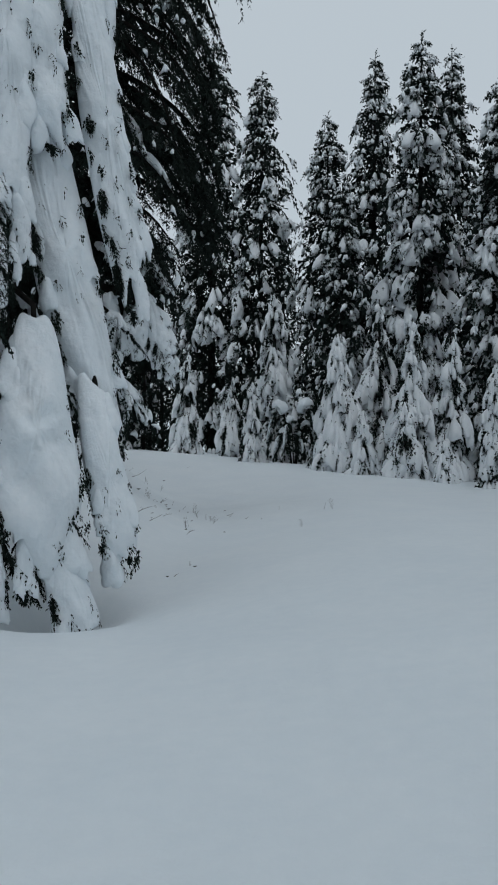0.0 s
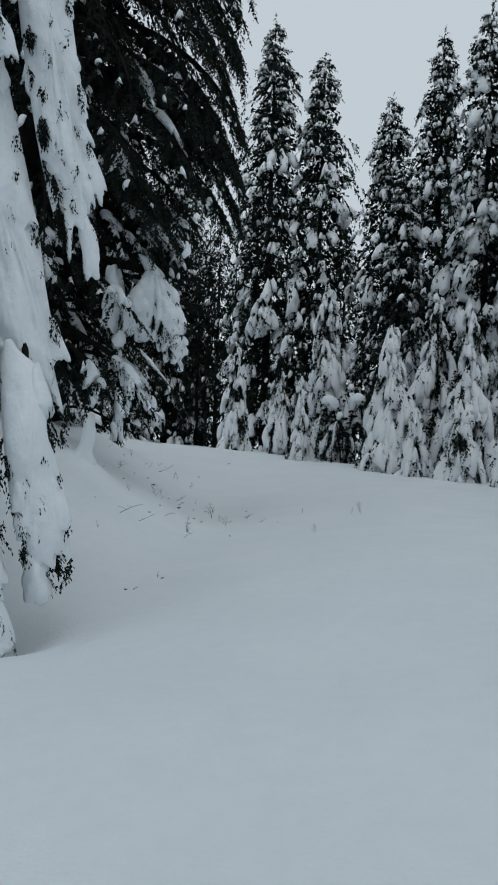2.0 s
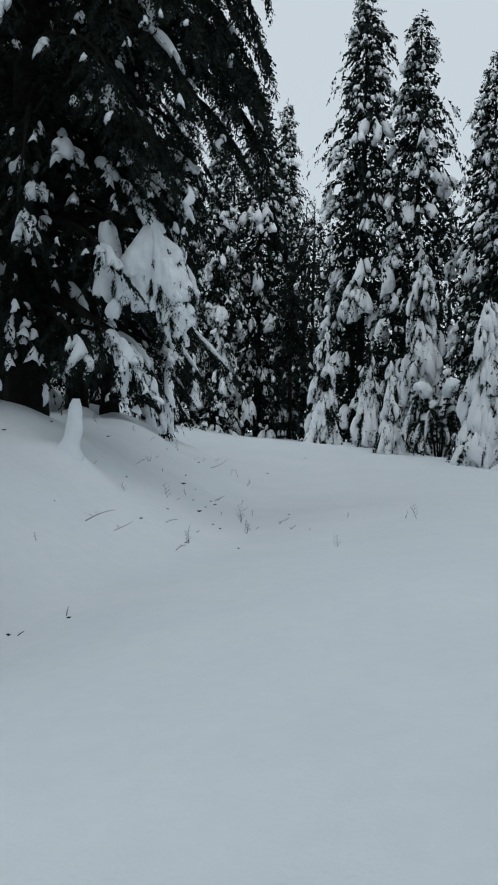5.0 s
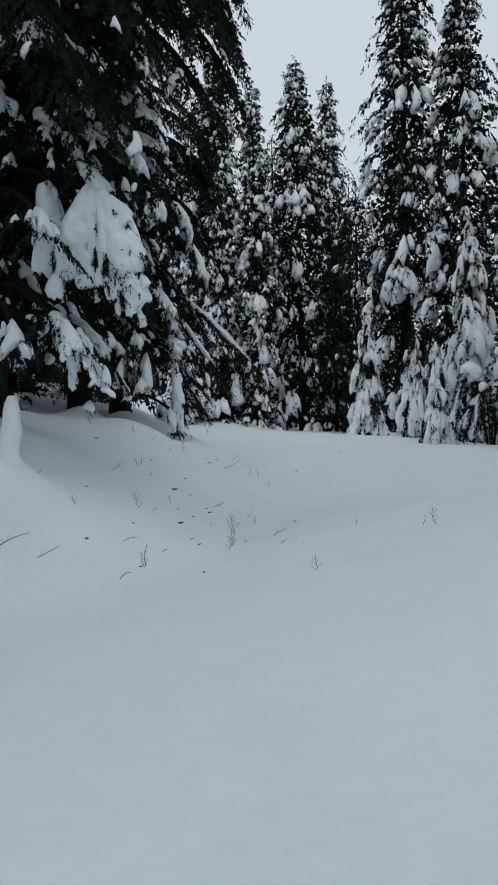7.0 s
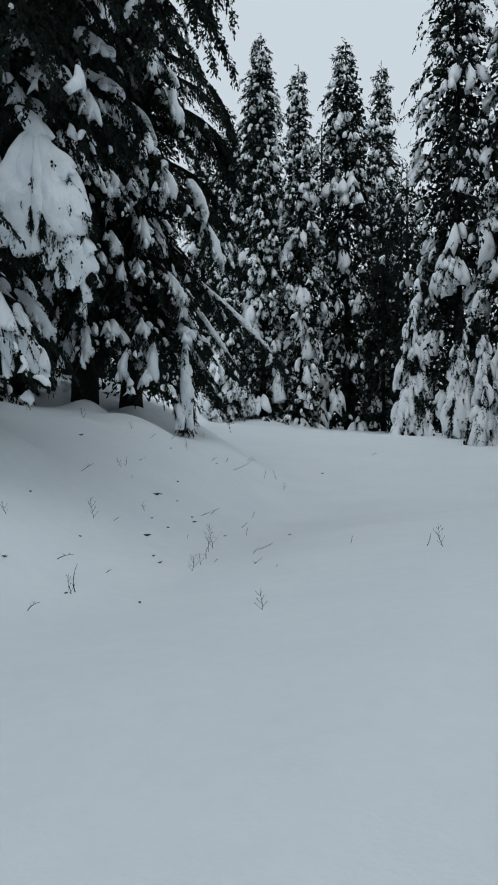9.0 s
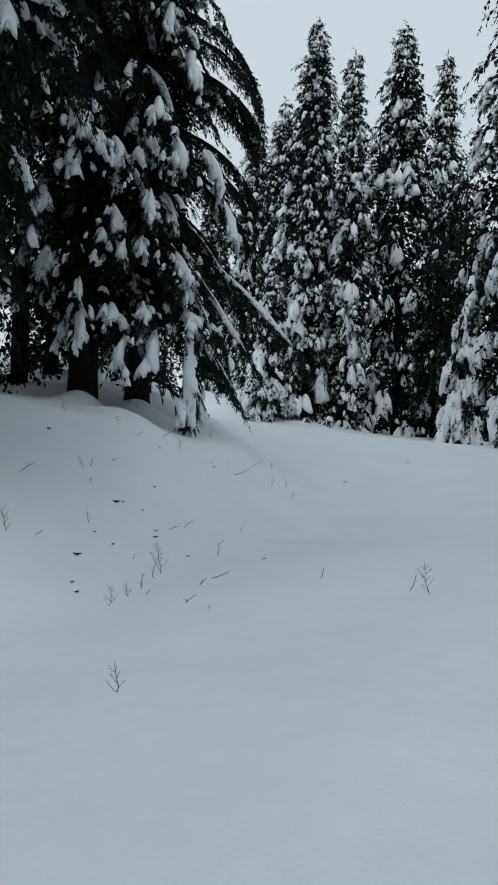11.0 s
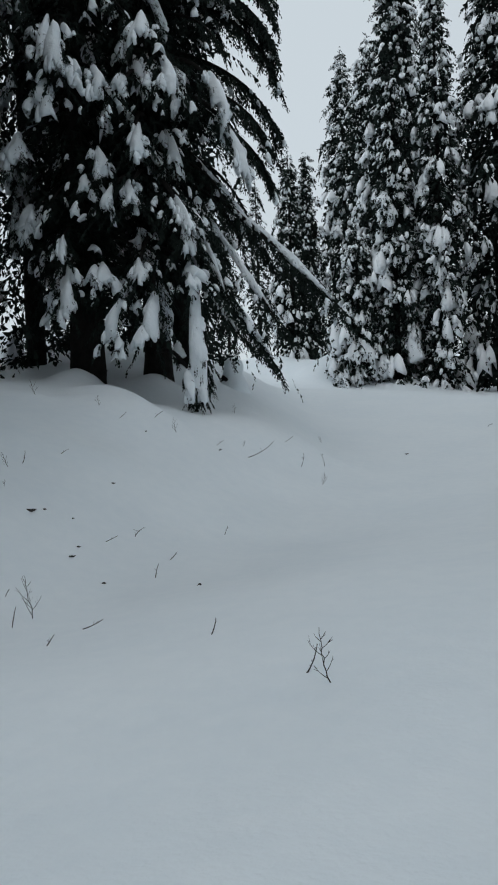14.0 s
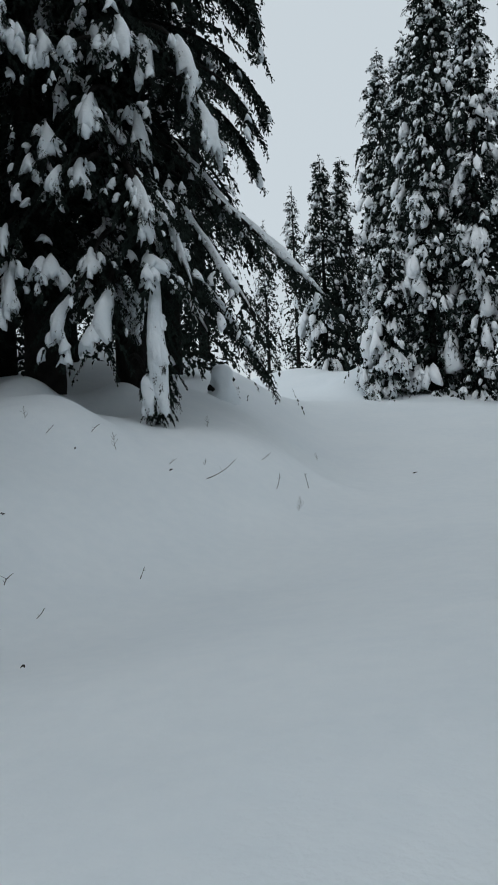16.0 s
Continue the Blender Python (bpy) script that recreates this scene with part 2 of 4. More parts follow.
def bough_lines(start, turn, reach, drop, m, rng, lift=0.0):
    """Centre lines of drooping boughs, (n, m, 3)."""
    u = np.linspace(0, 1, m)
    out = np.stack([np.cos(turn), np.sin(turn), 0 * turn], 1)
    lines = start[:, None] + out[:, None] * (reach[:, None] * (1.25 * u - 0.25 * u**2))[..., None]
    lines[..., 2] += lift * reach[:, None] * np.sin(np.pi * u) - drop[:, None] * u**1.6
    bend = rng.normal(size=(len(start), 1)) * 0.12 * reach[:, None] * u**2
    lines[..., 0] += -np.sin(turn)[:, None] * bend
    lines[..., 1] += np.cos(turn)[:, None] * bend
    return lines


def along(lines, u):
    """Places and directions at u (n, k) along lines."""
    n, m, _ = lines.shape
    x = np.clip(u, 0, 0.9999) * (m - 1)
    i = x.astype(int)
    f = (x - i)[..., None]
    r = np.arange(n)[:, None]
    a, b = lines[r, i], lines[r, i + 1]
    return a + f * (b - a), unit(b - a)


def clothe(needles, lines, per, size, rng, teeth=3, hang=0.5, start=0.12, slim=0.2, fine=False):
    """Needle sprays to both sides of boughs and hanging under them."""
    n = len(lines)
    u = start + (1 - start) * rng.uniform(0, 1, (n, per)) ** 0.8
    p, d = along(lines, u)
    side = unit(np.cross(d, [0, 0, 1.0]) + 1e-6) * np.where(rng.uniform(size=(n, per, 1)) < 0.5, -1, 1)
    way = d * rng.uniform(0.35, 1.0, (n, per, 1)) + side * rng.uniform(0.1, 1.0, (n, per, 1)) + [0, 0, -1.0] * rng.uniform(0, hang * 2, (n, per, 1))
    size = np.broadcast_to(np.asarray(size, float).reshape(-1, 1), (n, per))
    length = size * rng.uniform(0.5, 1.25, (n, per)) * (1.15 - 0.5 * u)
    (fine_sprays if fine else sprays)(needles, p.reshape(-1, 3), way.reshape(-1, 3), length.ravel(), length.ravel() * slim, rng, teeth)


# ---------------------------------------------------------------- lie of the land
def smooth(a, b, x):
    t = np.clip((x - a) / (b - a), 0, 1)
    return t * t * (3 - 2 * t)


def bump(x, y, cx, cy, sx, sy, high):
    return high * np.exp(-(((x - cx) / sx) ** 2) - ((y - cy) / sy) ** 2)


mounds = np.random.default_rng(11)
HUMMOCKS = [(mounds.uniform(-8.5, -2.2), mounds.uniform(16.5, 32), mounds.uniform(0.25, 0.75), mounds.uniform(-0.05, 0.12)) for _ in range(34)]


def land(x, y):
    """Height of the snow."""
    x, y = np.asarray(x, float), np.asarray(y, float)
    right = np.clip(x, 0, 9)
    s = smooth(26 - 0.8 * right, 43 - 1.2 * right, y)
    near = 0.12 * np.clip(x, -1.2, 2.5) - 0.12
    far = np.where(x > 0, np.maximum(0.95 - 0.09 * x, 0.2), 0.95 - 0.075 * np.maximum(x, -30))
    z = near * (1 - s) + far * s
    edge = np.interp(y, [10, 17, 22, 28, 31, 36, 42], [-1.2, -1.2, -1.6, -2.6, -3.5, -7.0, -12.0])
    d = np.maximum(edge + 0.6 - x, 0)
    d = np.where(d < 1.4, d * d / 2.8, d - 0.7)
    z = z + 2.4 * np.tanh(d * 0.62 / 2.4) * smooth(11, 16, y) * (1 - smooth(37, 46, y))
    z = z + 0.09 * np.maximum(y - 66, 0) * smooth(-20, -30, x) * (1 - 0.6 * smooth(90, 150, y))
    # tree wells, drifts and hummocks
    z = z + bump(x, y, -1.9, 10.2, 1.7, 2.6, -0.22) + bump(x, y, -2.6, 10.5, 0.85, 0.62, -0.6) + bump(x, y, -1.7, 8.7, 0.7, 0.5, 0.06) + bump(x, y, 1.45, 6.75, 0.28, 0.2, 0.035)
    z = z + bump(x, y, -5.0, 19.6, 1.6, 1.2, 0.35) + bump(x, y, -3.35, 18.05, 0.5, 0.45, 0.22) + bump(x, y, -5.2, 26.8, 1.1, 0.7, 0.28) + bump(x, y, -4.6, 29.6, 0.9, 1.2, 0.25)
    z = z + bump(x, y, -7.5, 28.0, 0.6, 0.45, 0.34) + bump(x, y, -7.2, 29.85, 0.5, 0.4, 0.28) + bump(x, y, -6.7, 28.7, 0.5, 0.5, -0.22) + bump(x, y, -6.1, 27.3, 0.8, 0.35, 0.2)
    z = z - 0.2 * smooth(41.5, 45, y) * smooth(-3, -6, x)
    z = z + bump(x, y, -16.6, 56.5, 1.8, 2.3, 1.7) + bump(x, y, -22.0, 58, 4.2, 3.6, 1.5) + bump(x, y, -19.2, 56.5, 0.9, 1.2, 0.35) + bump(x, y, -17.9, 54.6, 0.6, 0.8, 0.3) + bump(x, y, -12.6, 55.5, 1.6, 1.6, 0.5)
    for cx, cy, r, h in HUMMOCKS:
        z = z + bump(x, y, cx, cy, r, r * 0.8, h)
    z = z + 0.04 * np.sin(x * 0.9 + 1.3) * np.cos(y * 0.55) + 0.03 * np.sin(x * 0.37 - y * 0.8)
    return z


def build_ground():
    xs = np.concatenate([np.linspace(-400, -42, 16), np.linspace(-40, -9, 60), np.linspace(-8.8, 6, 110), np.linspace(6.4, 40, 40), np.linspace(44, 400, 16)])
    ys = np.concatenate([np.linspace(-300, -12, 14), np.linspace(-10, 4, 30), np.linspace(4.2, 34, 170), np.linspace(34.6, 80, 70), np.linspace(84, 700, 24)])
    gx, gy = np.meshgrid(xs, ys, indexing="ij")
    gz = land(gx, gy)
    fine = np.array([noise.noise((a * 0.8, b * 0.8, 0.0)) * 0.035 + noise.noise((a * 2.6, b * 2.6, 3.0)) * 0.010 for a, b in zip(gx.ravel(), gy.ravel())])
    gz = gz + fine.reshape(gx.shape)
    v = np.stack([gx, gy, gz], -1).reshape(-1, 3)
    t = grid_tris(len(xs), len(ys), False)[:, ::-1]
    g = Geo()
    g.add(v, t)
    return tagged(g.part("ground", SNOW), "deep untouched snow over a forest clearing with a bank", "ground", kind="structure")


build_ground()


# ---------------------------------------------------------------- trees
def thing(name, x, y, z, label, category, group=""):
    ob = new(name)
    ob.empty_display_size = 0.3
    ob.location = (x, y, z)
    return tagged(ob, label, category, group)


def tall_fir(name, x, y, high, wide, seed, label, snowy=0.55, low_snow=0.9, lean=0.0, group="snowy firs at the clearing", bare=0.03, spacing=0.30, sink=0.3, leafy=22, patchy=0.65, coarse=False, leaf=1.0):
    """A tall slender fir: trunk, drooping boughs with needle sprays, snow in pads on the boughs."""
    rng = np.random.default_rng(seed)
    ground_z = float(land(x, y)) - sink
    tree = thing(name, x, y, ground_z, label, "tree", group)
    trunk, needles, snow = Geo(), Geo(), Geo()
    hs = np.linspace(0, high * 0.99, 14)
    r0 = 0.0085 * high + 0.03
    tube(trunk, np.stack([lean * hs, 0 * hs, hs], 1), r0 * (1 - hs / high) ** 0.8 + 0.015, 9, 0.05, rng)
    z = []
    h = bare * high
    while h < high * 0.985:
        left = (high - h) / high
        z += [h + rng.normal() * 0.08 for _ in range(rng.integers(4, 7) if left > 0.1 else 4)]
        h += spacing * (0.65 + 0.6 * left)
    z = np.array(z)
    n = len(z)
    left = np.clip((high - z) / high, 0.012, 1)
    gaps = 0.72 + 0.16 * np.sin(z * 1.9 + seed) * np.sin(z * 0.8 + 2 * seed) + 0.34 * (0.5 + 0.5 * np.sin(z * 5.0 + seed + 0.4 * np.sin(z))) ** 2
    reach = 1.27 * wide * np.minimum(1, left / 0.58) ** 0.74 * (rng.uniform(0.35, 1.05, n) + 0.25 * (rng.uniform(size=n) < 0.12)) * gaps + 0.12
    turn = rng.uniform(0, 2 * np.pi, n)
    drop = reach * rng.uniform(0.4, 1.3, n) * (0.2 + 0.8 * np.minimum(1, left * 2.5))
    start = np.stack([lean * z, 0 * z, z], 1)
    lines = bough_lines(start, turn, reach, drop, 7, rng, 0.12)
    away = np.sin(turn) > 0.35
    for some, per in ((~away, leafy), (away, int(leafy * 0.45))):
        clothe(needles, lines[some], per, leaf * (0.24 + 0.2 * np.minimum(reach, 2.0))[some], rng, 2, 0.55, 0.03, 0.17)
    top = np.arange(12)
    sprays(needles, np.stack([lean * high + 0 * top, 0 * top, high - 0.13 * top], 1), rng.normal(size=(12, 3)) * 0.6 + [0, 0, 0.7], np.full(12, 0.34), np.full(12, 0.08), rng)
    # dense dark twigs close to the trunk, added to deepen the crown's shade
    k = int(5 * n / leaf)
    zi = rng.uniform(bare * high, high * 0.93, k)
    ai = rng.uniform(0, 2 * np.pi, k)
    ri = wide * np.minimum(1, (1 - zi / high) / 0.5) ** 0.7 * rng.uniform(0.05, 0.4, k)
    sprays(needles, np.stack([lean * zi + ri * np.cos(ai), ri * np.sin(ai), zi], 1), np.stack([np.cos(ai), np.sin(ai), rng.uniform(-1.2, 0.2, k)], 1), leaf * np.minimum(rng.uniform(0.4, 0.8, k), 0.2 + 0.7 * ri), leaf * np.minimum(rng.uniform(0.12, 0.24, k), 0.05 + 0.3 * ri), rng, 2)
    # snow: dabs with fingered edges on the boughs, longer and steeper towards the ground
    low = np.clip(1.25 - z / (0.42 * high), 0, 1)
    # snow gathers in patches round the crown
    patch = 0.5 + 0.5 * np.sin(2 * turn + 0.9 * z + seed) * np.sin(0.55 * z + 1.7 * seed + turn)
    chance = np.clip(((1.4 if snowy > 0.8 else 1.1) * snowy + (low_snow - snowy) * low) * (1 - patchy + 2.0 * patchy * patch), 0, 1)
    # the wind has plastered one flank more than the other
    chance = np.clip(chance * (1 + 0.8 * np.cos(turn - 3.75)) * np.where(away, 0.7, 1.0) * 1.4, 0, 1)
    white = snowy > 0.85
    # boughs that stand out beyond the crown carry little
    jutting = reach > 0.95 * wide * np.minimum(1, left / 0.58) ** 0.74
    chance = chance * np.where(jutting, 0.45, 1.0)
    # loads on the outer half of a bough: lobes that fan out from one place
    for share, low_end in ((1.0, 1.0), (0.8 if white else 0.3, 0.7)):
        k = np.where(rng.uniform(size=n) < chance * share)[0]
        c = len(k)
        r = np.minimum(reach[k], 2.2)
        size = np.clip(0.16 + 0.40 * r * rng.uniform(0.2, 1.0, c) ** 1.7 * (1.65 if white else 1.15) * np.where((rng.uniform(size=c) < 0.25) & ~jutting[k], 2.0, 1.0), 0.14, 1.35)
        size = np.where(jutting[k], np.minimum(size, 0.4), size)
        p, d = along(lines[k], low_end * rng.uniform(0.55, 0.9, (c, 1)))
        p, d = p[:, 0], d[:, 0]
        d = unit(d + [0, 0, -1.0] * (0.15 + 0.5 * low[k] + (0.5 if white else 0.0))[:, None])
        side = unit(np.cross(d, [0, 0, 1.0]) + 1e-6)
        for turn_by, long_by, here in ((0.0, 1.0, 1.0), (0.55, 0.85, 0.8), (-0.55, 0.85, 0.8))[: 1 if coarse else 3]:
            j = np.where(rng.uniform(size=c) < np.where(away[k], 0.3 * here, here))[0]
            e = len(j)
            long = size[j] * long_by * rng.uniform(0.65, 1.15, e)
            fan = turn_by + rng.normal(size=e) * 0.25
            q = p[j] + side[j] * (fan * 0.3 * size[j])[:, None] + [0, 0, 0.05] + np.array([0, 0, 1.0]) * (0.12 * size[j] * rng.uniform(0, 1, e))[:, None]
            dabs_of_snow(snow, q, d[j] + side[j] * (0.8 * fan)[:, None], long, long * rng.uniform(0.28, 0.5, e), 0.04 + 0.17 * long, rng, 0.25, rings=2 if coarse or turn_by else 3, sectors=9, notch=0.6, taper=0.15, sag=0.7)
        # tufts on and under the lower edge
        m = 2 if coarse else 7
        q = p[:, None] + d[:, None] * (size[:, None] * rng.uniform(0.3, 1.05, (c, m)))[..., None] + side[:, None] * (size[:, None] * rng.uniform(-0.6, 0.6, (c, m)))[..., None] + np.cross(side, d)[:, None] * (0.05 + 0.16 * size)[:, None, None] * rng.uniform(0.2, 1.2, (c, m, 1))
        ln = rng.uniform(0.1, 0.26, c * m)
        sprays(needles, q.reshape(-1, 3), (d[:, None] + rng.normal(size=(c, m, 3)) * 0.5).reshape(-1, 3), ln, ln * 0.32, rng, 2)
    # small dabs on the twigs between
    k = rng.integers(0, n, int(n * (0.8 if coarse else 1.5) * snowy))
    c = len(k)
    p, d = along(lines[k], rng.uniform(0.25, 1.0, (c, 1)))
    p, d = p[:, 0], d[:, 0]
    side = unit(np.cross(d, [0, 0, 1.0]) + 1e-6)
    p = p + side * (rng.normal(size=c) * 0.2 * np.minimum(reach[k], 2))[:, None] + [0, 0, 0.05]
    length = rng.uniform(0.1, 0.42, c) * np.minimum(1, 0.4 + 0.4 * reach[k])
    dabs_of_snow(snow, p, d + rng.normal(size=(c, 3)) * 0.35, length, length * rng.uniform(0.35, 0.65, c), 0.04 + 0.14 * length, rng, rings=2, sectors=7, taper=0.25, sag=0.7)
    trunk.part("trunk", BARK, tree)
    needles.part("crown", NEEDLES, tree, "dark green drooping needle boughs", smooth=False)["kind"] = "stuff"
    snow.part("snow_load", BRIGHT_FIR_SNOW, tree, "clumps of white snow")["kind"] = "stuff"
    return tree


def snow_ghost(name, x, y, high, wide, seed, label, dark=0.5, group="young snow-laden firs", sink=0.25, tilt=0.0, flat=0.7):
    """A young fir buried in snow: a lumpy cone of overlapping snow tongues with needle tips poking out."""
    rng = np.random.default_rng(seed)
    tree = thing(name, x, y, float(land(x, y)) - sink, label, "tree", group)
    trunk, needles, snow = Geo(), Geo(), Geo()
    hs = np.linspace(0, high * 0.97, 8)
    tube(trunk, np.stack([tilt * hs**2 / high, 0 * hs, hs], 1), 0.02 * high * (1 - hs / high) ** 0.8 + 0.012, 7, 0.04, rng)
    n = int(34 + 27 * high * (0.5 + wide / 2.6))
    z = high * (1 - rng.uniform(0.0, 1, n) ** 0.72) * 0.97
    left = np.clip(1 - z / high, 0.02, 1)
    turn = rng.uniform(0, 2 * np.pi, n)
    uneven = 0.85 + 0.4 * np.sin(2 * turn + seed) * np.sin(1.7 * z + seed) + 0.25 * np.sin(4.6 * z + turn + seed)
    reach = wide * left**flat * rng.uniform(0.6, 1.1, n) * uneven + 0.07
    drop = reach * rng.uniform(0.9, 2.2, n) + 0.2
    start = np.stack([tilt * z**2 / high, 0 * z, z + 0.25 * drop], 1)
    lines = bough_lines(start, turn, reach, drop, 7, rng, 0.15)
    clothe(needles, lines, int(12 + 16 * dark), 0.17 + 0.14 * reach, rng, 2, 0.6, 0.3, 0.3)
    open_patch = np.sin(3 * turn + 1.3 * z + seed) * np.sin(2.1 * z + 0.5 * seed)
    k = np.where((rng.uniform(size=n) < 1.0 - 0.25 * dark) & (open_patch < 0.85 - 0.6 * dark))[0]
    for fan in (0.0, 0.35, -0.35):
        j = k[rng.uniform(size=len(k)) < (1.0 if not fan else 0.7)]
        c = len(j)
        p, d = along(lines[j], rng.uniform(0.15, 0.75, (c, 1)))
        p, d = p[:, 0], d[:, 0]
        side = unit(np.cross(d, [0, 0, 1.0]) + 1e-6)
        size = np.clip(0.22 + 0.74 * np.minimum(reach[j], 1.3) * rng.uniform(0.4, 1.4, c), 0.16, 1.15)
        q = p + side * (fan * 0.35 * size)[:, None] + [0, 0, 0.06]
        dabs_of_snow(snow, q, d + side * (fan + rng.normal(size=c) * 0.15)[:, None] - [0, 0, 0.75], size, size * rng.uniform(0.22, 0.36, c), 0.04 + 0.14 * size, rng, 0.3, rings=3, sectors=11, notch=0.45, taper=0.25, sag=0.5)
    # needle tips that poke through the snow
    k = rng.integers(0, n, int(n * (0.3 + 3 * dark)))
    q, d = along(lines[k], rng.uniform(0.35, 1.0, (len(k), 1)))
    side = unit(np.cross(d[:, 0], [0, 0, 1.0]) + 1e-6)
    out = np.cross(side, d[:, 0])
    q = q[:, 0] + side * rng.normal(size=(len(k), 1)) * 0.16 * reach[k][:, None] + out * rng.uniform(0.05, 0.2, (len(k), 1))
    ln = rng.uniform(0.08, 0.2, len(k))
    sprays(needles, q, d[:, 0] + out * 0.5 + rng.normal(size=(len(k), 3)) * 0.5, ln, ln * 0.3, rng, 2, 0.2)
    trunk.part("trunk", BARK, tree)
    needles.part("crown", NEEDLES, tree, "needle tips poking out of the snow", smooth=False)["kind"] = "stuff"
    snow.part("snow_load", BRIGHT_FIR_SNOW, tree, "thick overlapping tongues of snow")["kind"] = "stuff"
    return tree


FIR = "tall dark fir with snow clumps on drooping boughs"
GHOST = "young fir wrapped in thick white snow"
# x, y, height of the tip, half width of the crown, snowiness
FIRS = [
    (-2.3, 53.5, 27.1, 3.5, 0.45), (0.7, 52.5, 24.4, 3.3, 0.55), (4.5, 50.0, 21.0, 3.0, 0.85), (4.6, 43.0, 14.9, 1.8, 1.0), (7.0, 48.5, 23.8, 2.7, 0.8),
    (7.9, 40.0, 20.8, 2.9, 0.9), (9.8, 42.0, 21.0, 2.6, 0.9), (10.5, 36.0, 17.2, 2.5, 0.95), (13.0, 44.0, 20.5, 2.6, 0.7), (-9.3, 59.0, 23.9, 3.5, 0.62),
    (-11.2, 56.0, 21.5, 1.8, 1.0), (-10.5, 74.0, 28.6, 2.9, 0.75), (-15.2, 61.0, 26.1, 3.2, 0.84), (-13.0, 55.0, 16.6, 1.4, 1.0), (-16.2, 63.0, 24.7, 3.1, 0.8), (-14.7, 54.3, 9.6, 1.7, 1.0), (-22.3, 61.0, 16.0, 1.5, 0.7), (-23.9, 66.0, 17.3, 1.4, 0.6),
    (-24.2, 72.0, 26.0, 2.6, 0.72), (-20.3, 68.0, 24.5, 3.0, 0.68),
]
FIRS_FAR = [
    (-43.6, 85.0, 19.8, 1.6, 0.45), (-33.6, 75.0, 19.1, 1.6, 0.5), (-6.0, 60.0, 16.5, 2.9, 0.15), (-3.8, 64.0, 21.0, 3.2, 0.15), (2.5, 62.0, 17.0, 3.2, 0.2), (-7.5, 66.0, 18.0, 3.2, 0.12),
    (-38.0, 92.0, 19.0, 2.4, 0.45), (-29.0, 88.0, 20.0, 2.6, 0.45), (-26.5, 80.0, 20.0, 2.6, 0.45), (-12.8, 66.0, 22.0, 3.0, 0.3), (-4.5, 56.5, 13.0, 2.6, 0.15),
    (-7.0, 58.0, 12.5, 2.6, 0.05), (-1.0, 62.0, 14.0, 3.0, 0.05), (5.5, 56.0, 13.0, 3.0, 0.1), (9.5, 52.0, 13.0, 3.0, 0.1), (13.5, 50.0, 13.0, 3.0, 0.1), (-18.0, 70.0, 14.0, 3.0, 0.1), (-13.0, 72.0, 15.0, 3.0, 0.1), (-9.0, 68.0, 14.0, 3.2, 0.05),
]
for i, (x, y, h, w, s) in enumerate(FIRS + FIRS_FAR):
    tall_fir("fir_tree", x, y, h - float(land(x, y)) + 0.3, w, 100 + i, FIR, snowy=s, low_snow=0.95 if s > 0.25 else 0.1, patchy=0.8 if s < 0.8 else 0.45 if s < 0.98 else 0.65, spacing=0.35 if i < len(FIRS) else 0.7, leafy=(17 if s < 0.85 else 13) if i < len(FIRS) else 9, coarse=i >= len(FIRS))

GHOSTS = [
    (1.3, 44.5, 9.1, 1.7, 0.3), (3.8, 36.6, 6.2, 1.45, 0.2), (6.35, 33.7, 6.4, 1.25, 0.35), (5.85, 32.5, 3.4, 0.9, 0.5), (7.8, 33.5, 6.1, 1.1, 0.5),
    (5.7, 38.0, 7.9, 1.35, 0.5), (8.3, 39.0, 7.7, 1.4, 0.5), (7.0, 31.0, 1.8, 0.6, 0.15), (8.45, 30.0, 4.1, 0.65, 0.4), (-3.35, 47.0, 5.7, 1.0, 0.5),
    (-0.95, 44.0, 4.9, 0.8, 0.5), (0.15, 41.0, 4.4, 0.7, 0.4), (4.6, 34.6, 2.6, 0.8, 0.2), (-14.9, 52.7, 1.1, 0.4, 1.0), (9.6, 33.0, 5.0, 1.0, 0.5),
]
for i, (x, y, h, w, d) in enumerate(GHOSTS):
    snow_ghost("young_fir", x, y, h + 0.25, w, 300 + i, GHOST, dark=d + 0.2)


# ---------------------------------------------------------------- great firs close by
def curve(p0, p1, p2, m):
    u = np.linspace(0, 1, m)[:, None]
    return (1 - u) ** 2 * np.asarray(p0) + 2 * u * (1 - u) * np.asarray(p1) + u**2 * np.asarray(p2)


def branchlets(needles, line, rng, count, size, start=0.15, tufts=9, fine=True, coarse=0.6):
    """Side twigs of one bough, drooping, each set with needle sprays."""
    u = start + (1 - start) * (np.arange(count) + rng.uniform(0, 1, count)) / count
    p, d = along(line[None].repeat(count, 0), u[:, None])
    p, d = p[:, 0], d[:, 0]
    side = unit(np.cross(d, [0, 0, 1.0]) + 1e-6) * np.where(np.arange(count) % 2, 1, -1)[:, None]
    way = unit(d * rng.uniform(0.5, 0.9, (count, 1)) + side * rng.uniform(0.3, 1.0, (count, 1)))
    length = size * rng.uniform(0.7, 1.3, count) * (1.25 - 0.7 * u)
    w = np.linspace(0, 1, 5)
    lines = p[:, None] + way[:, None] * (length[:, None] * w)[..., None]
    lines[..., 2] -= 0.55 * length[:, None] * w**1.5
    if fine:
        clothe(needles, lines, int(tufts * 3.8), min(size * 0.3, 0.15), rng, 2, 0.4, 0.05, 0.21)
    else:
        clothe(needles, lines, tufts, size * 0.45, rng, 3, 0.45, 0.05, 0.15, True)
    clothe(needles, line[None], count * 8, min(size * coarse, 0.14), rng, 2, 0.5, start, 0.21)
    return lines


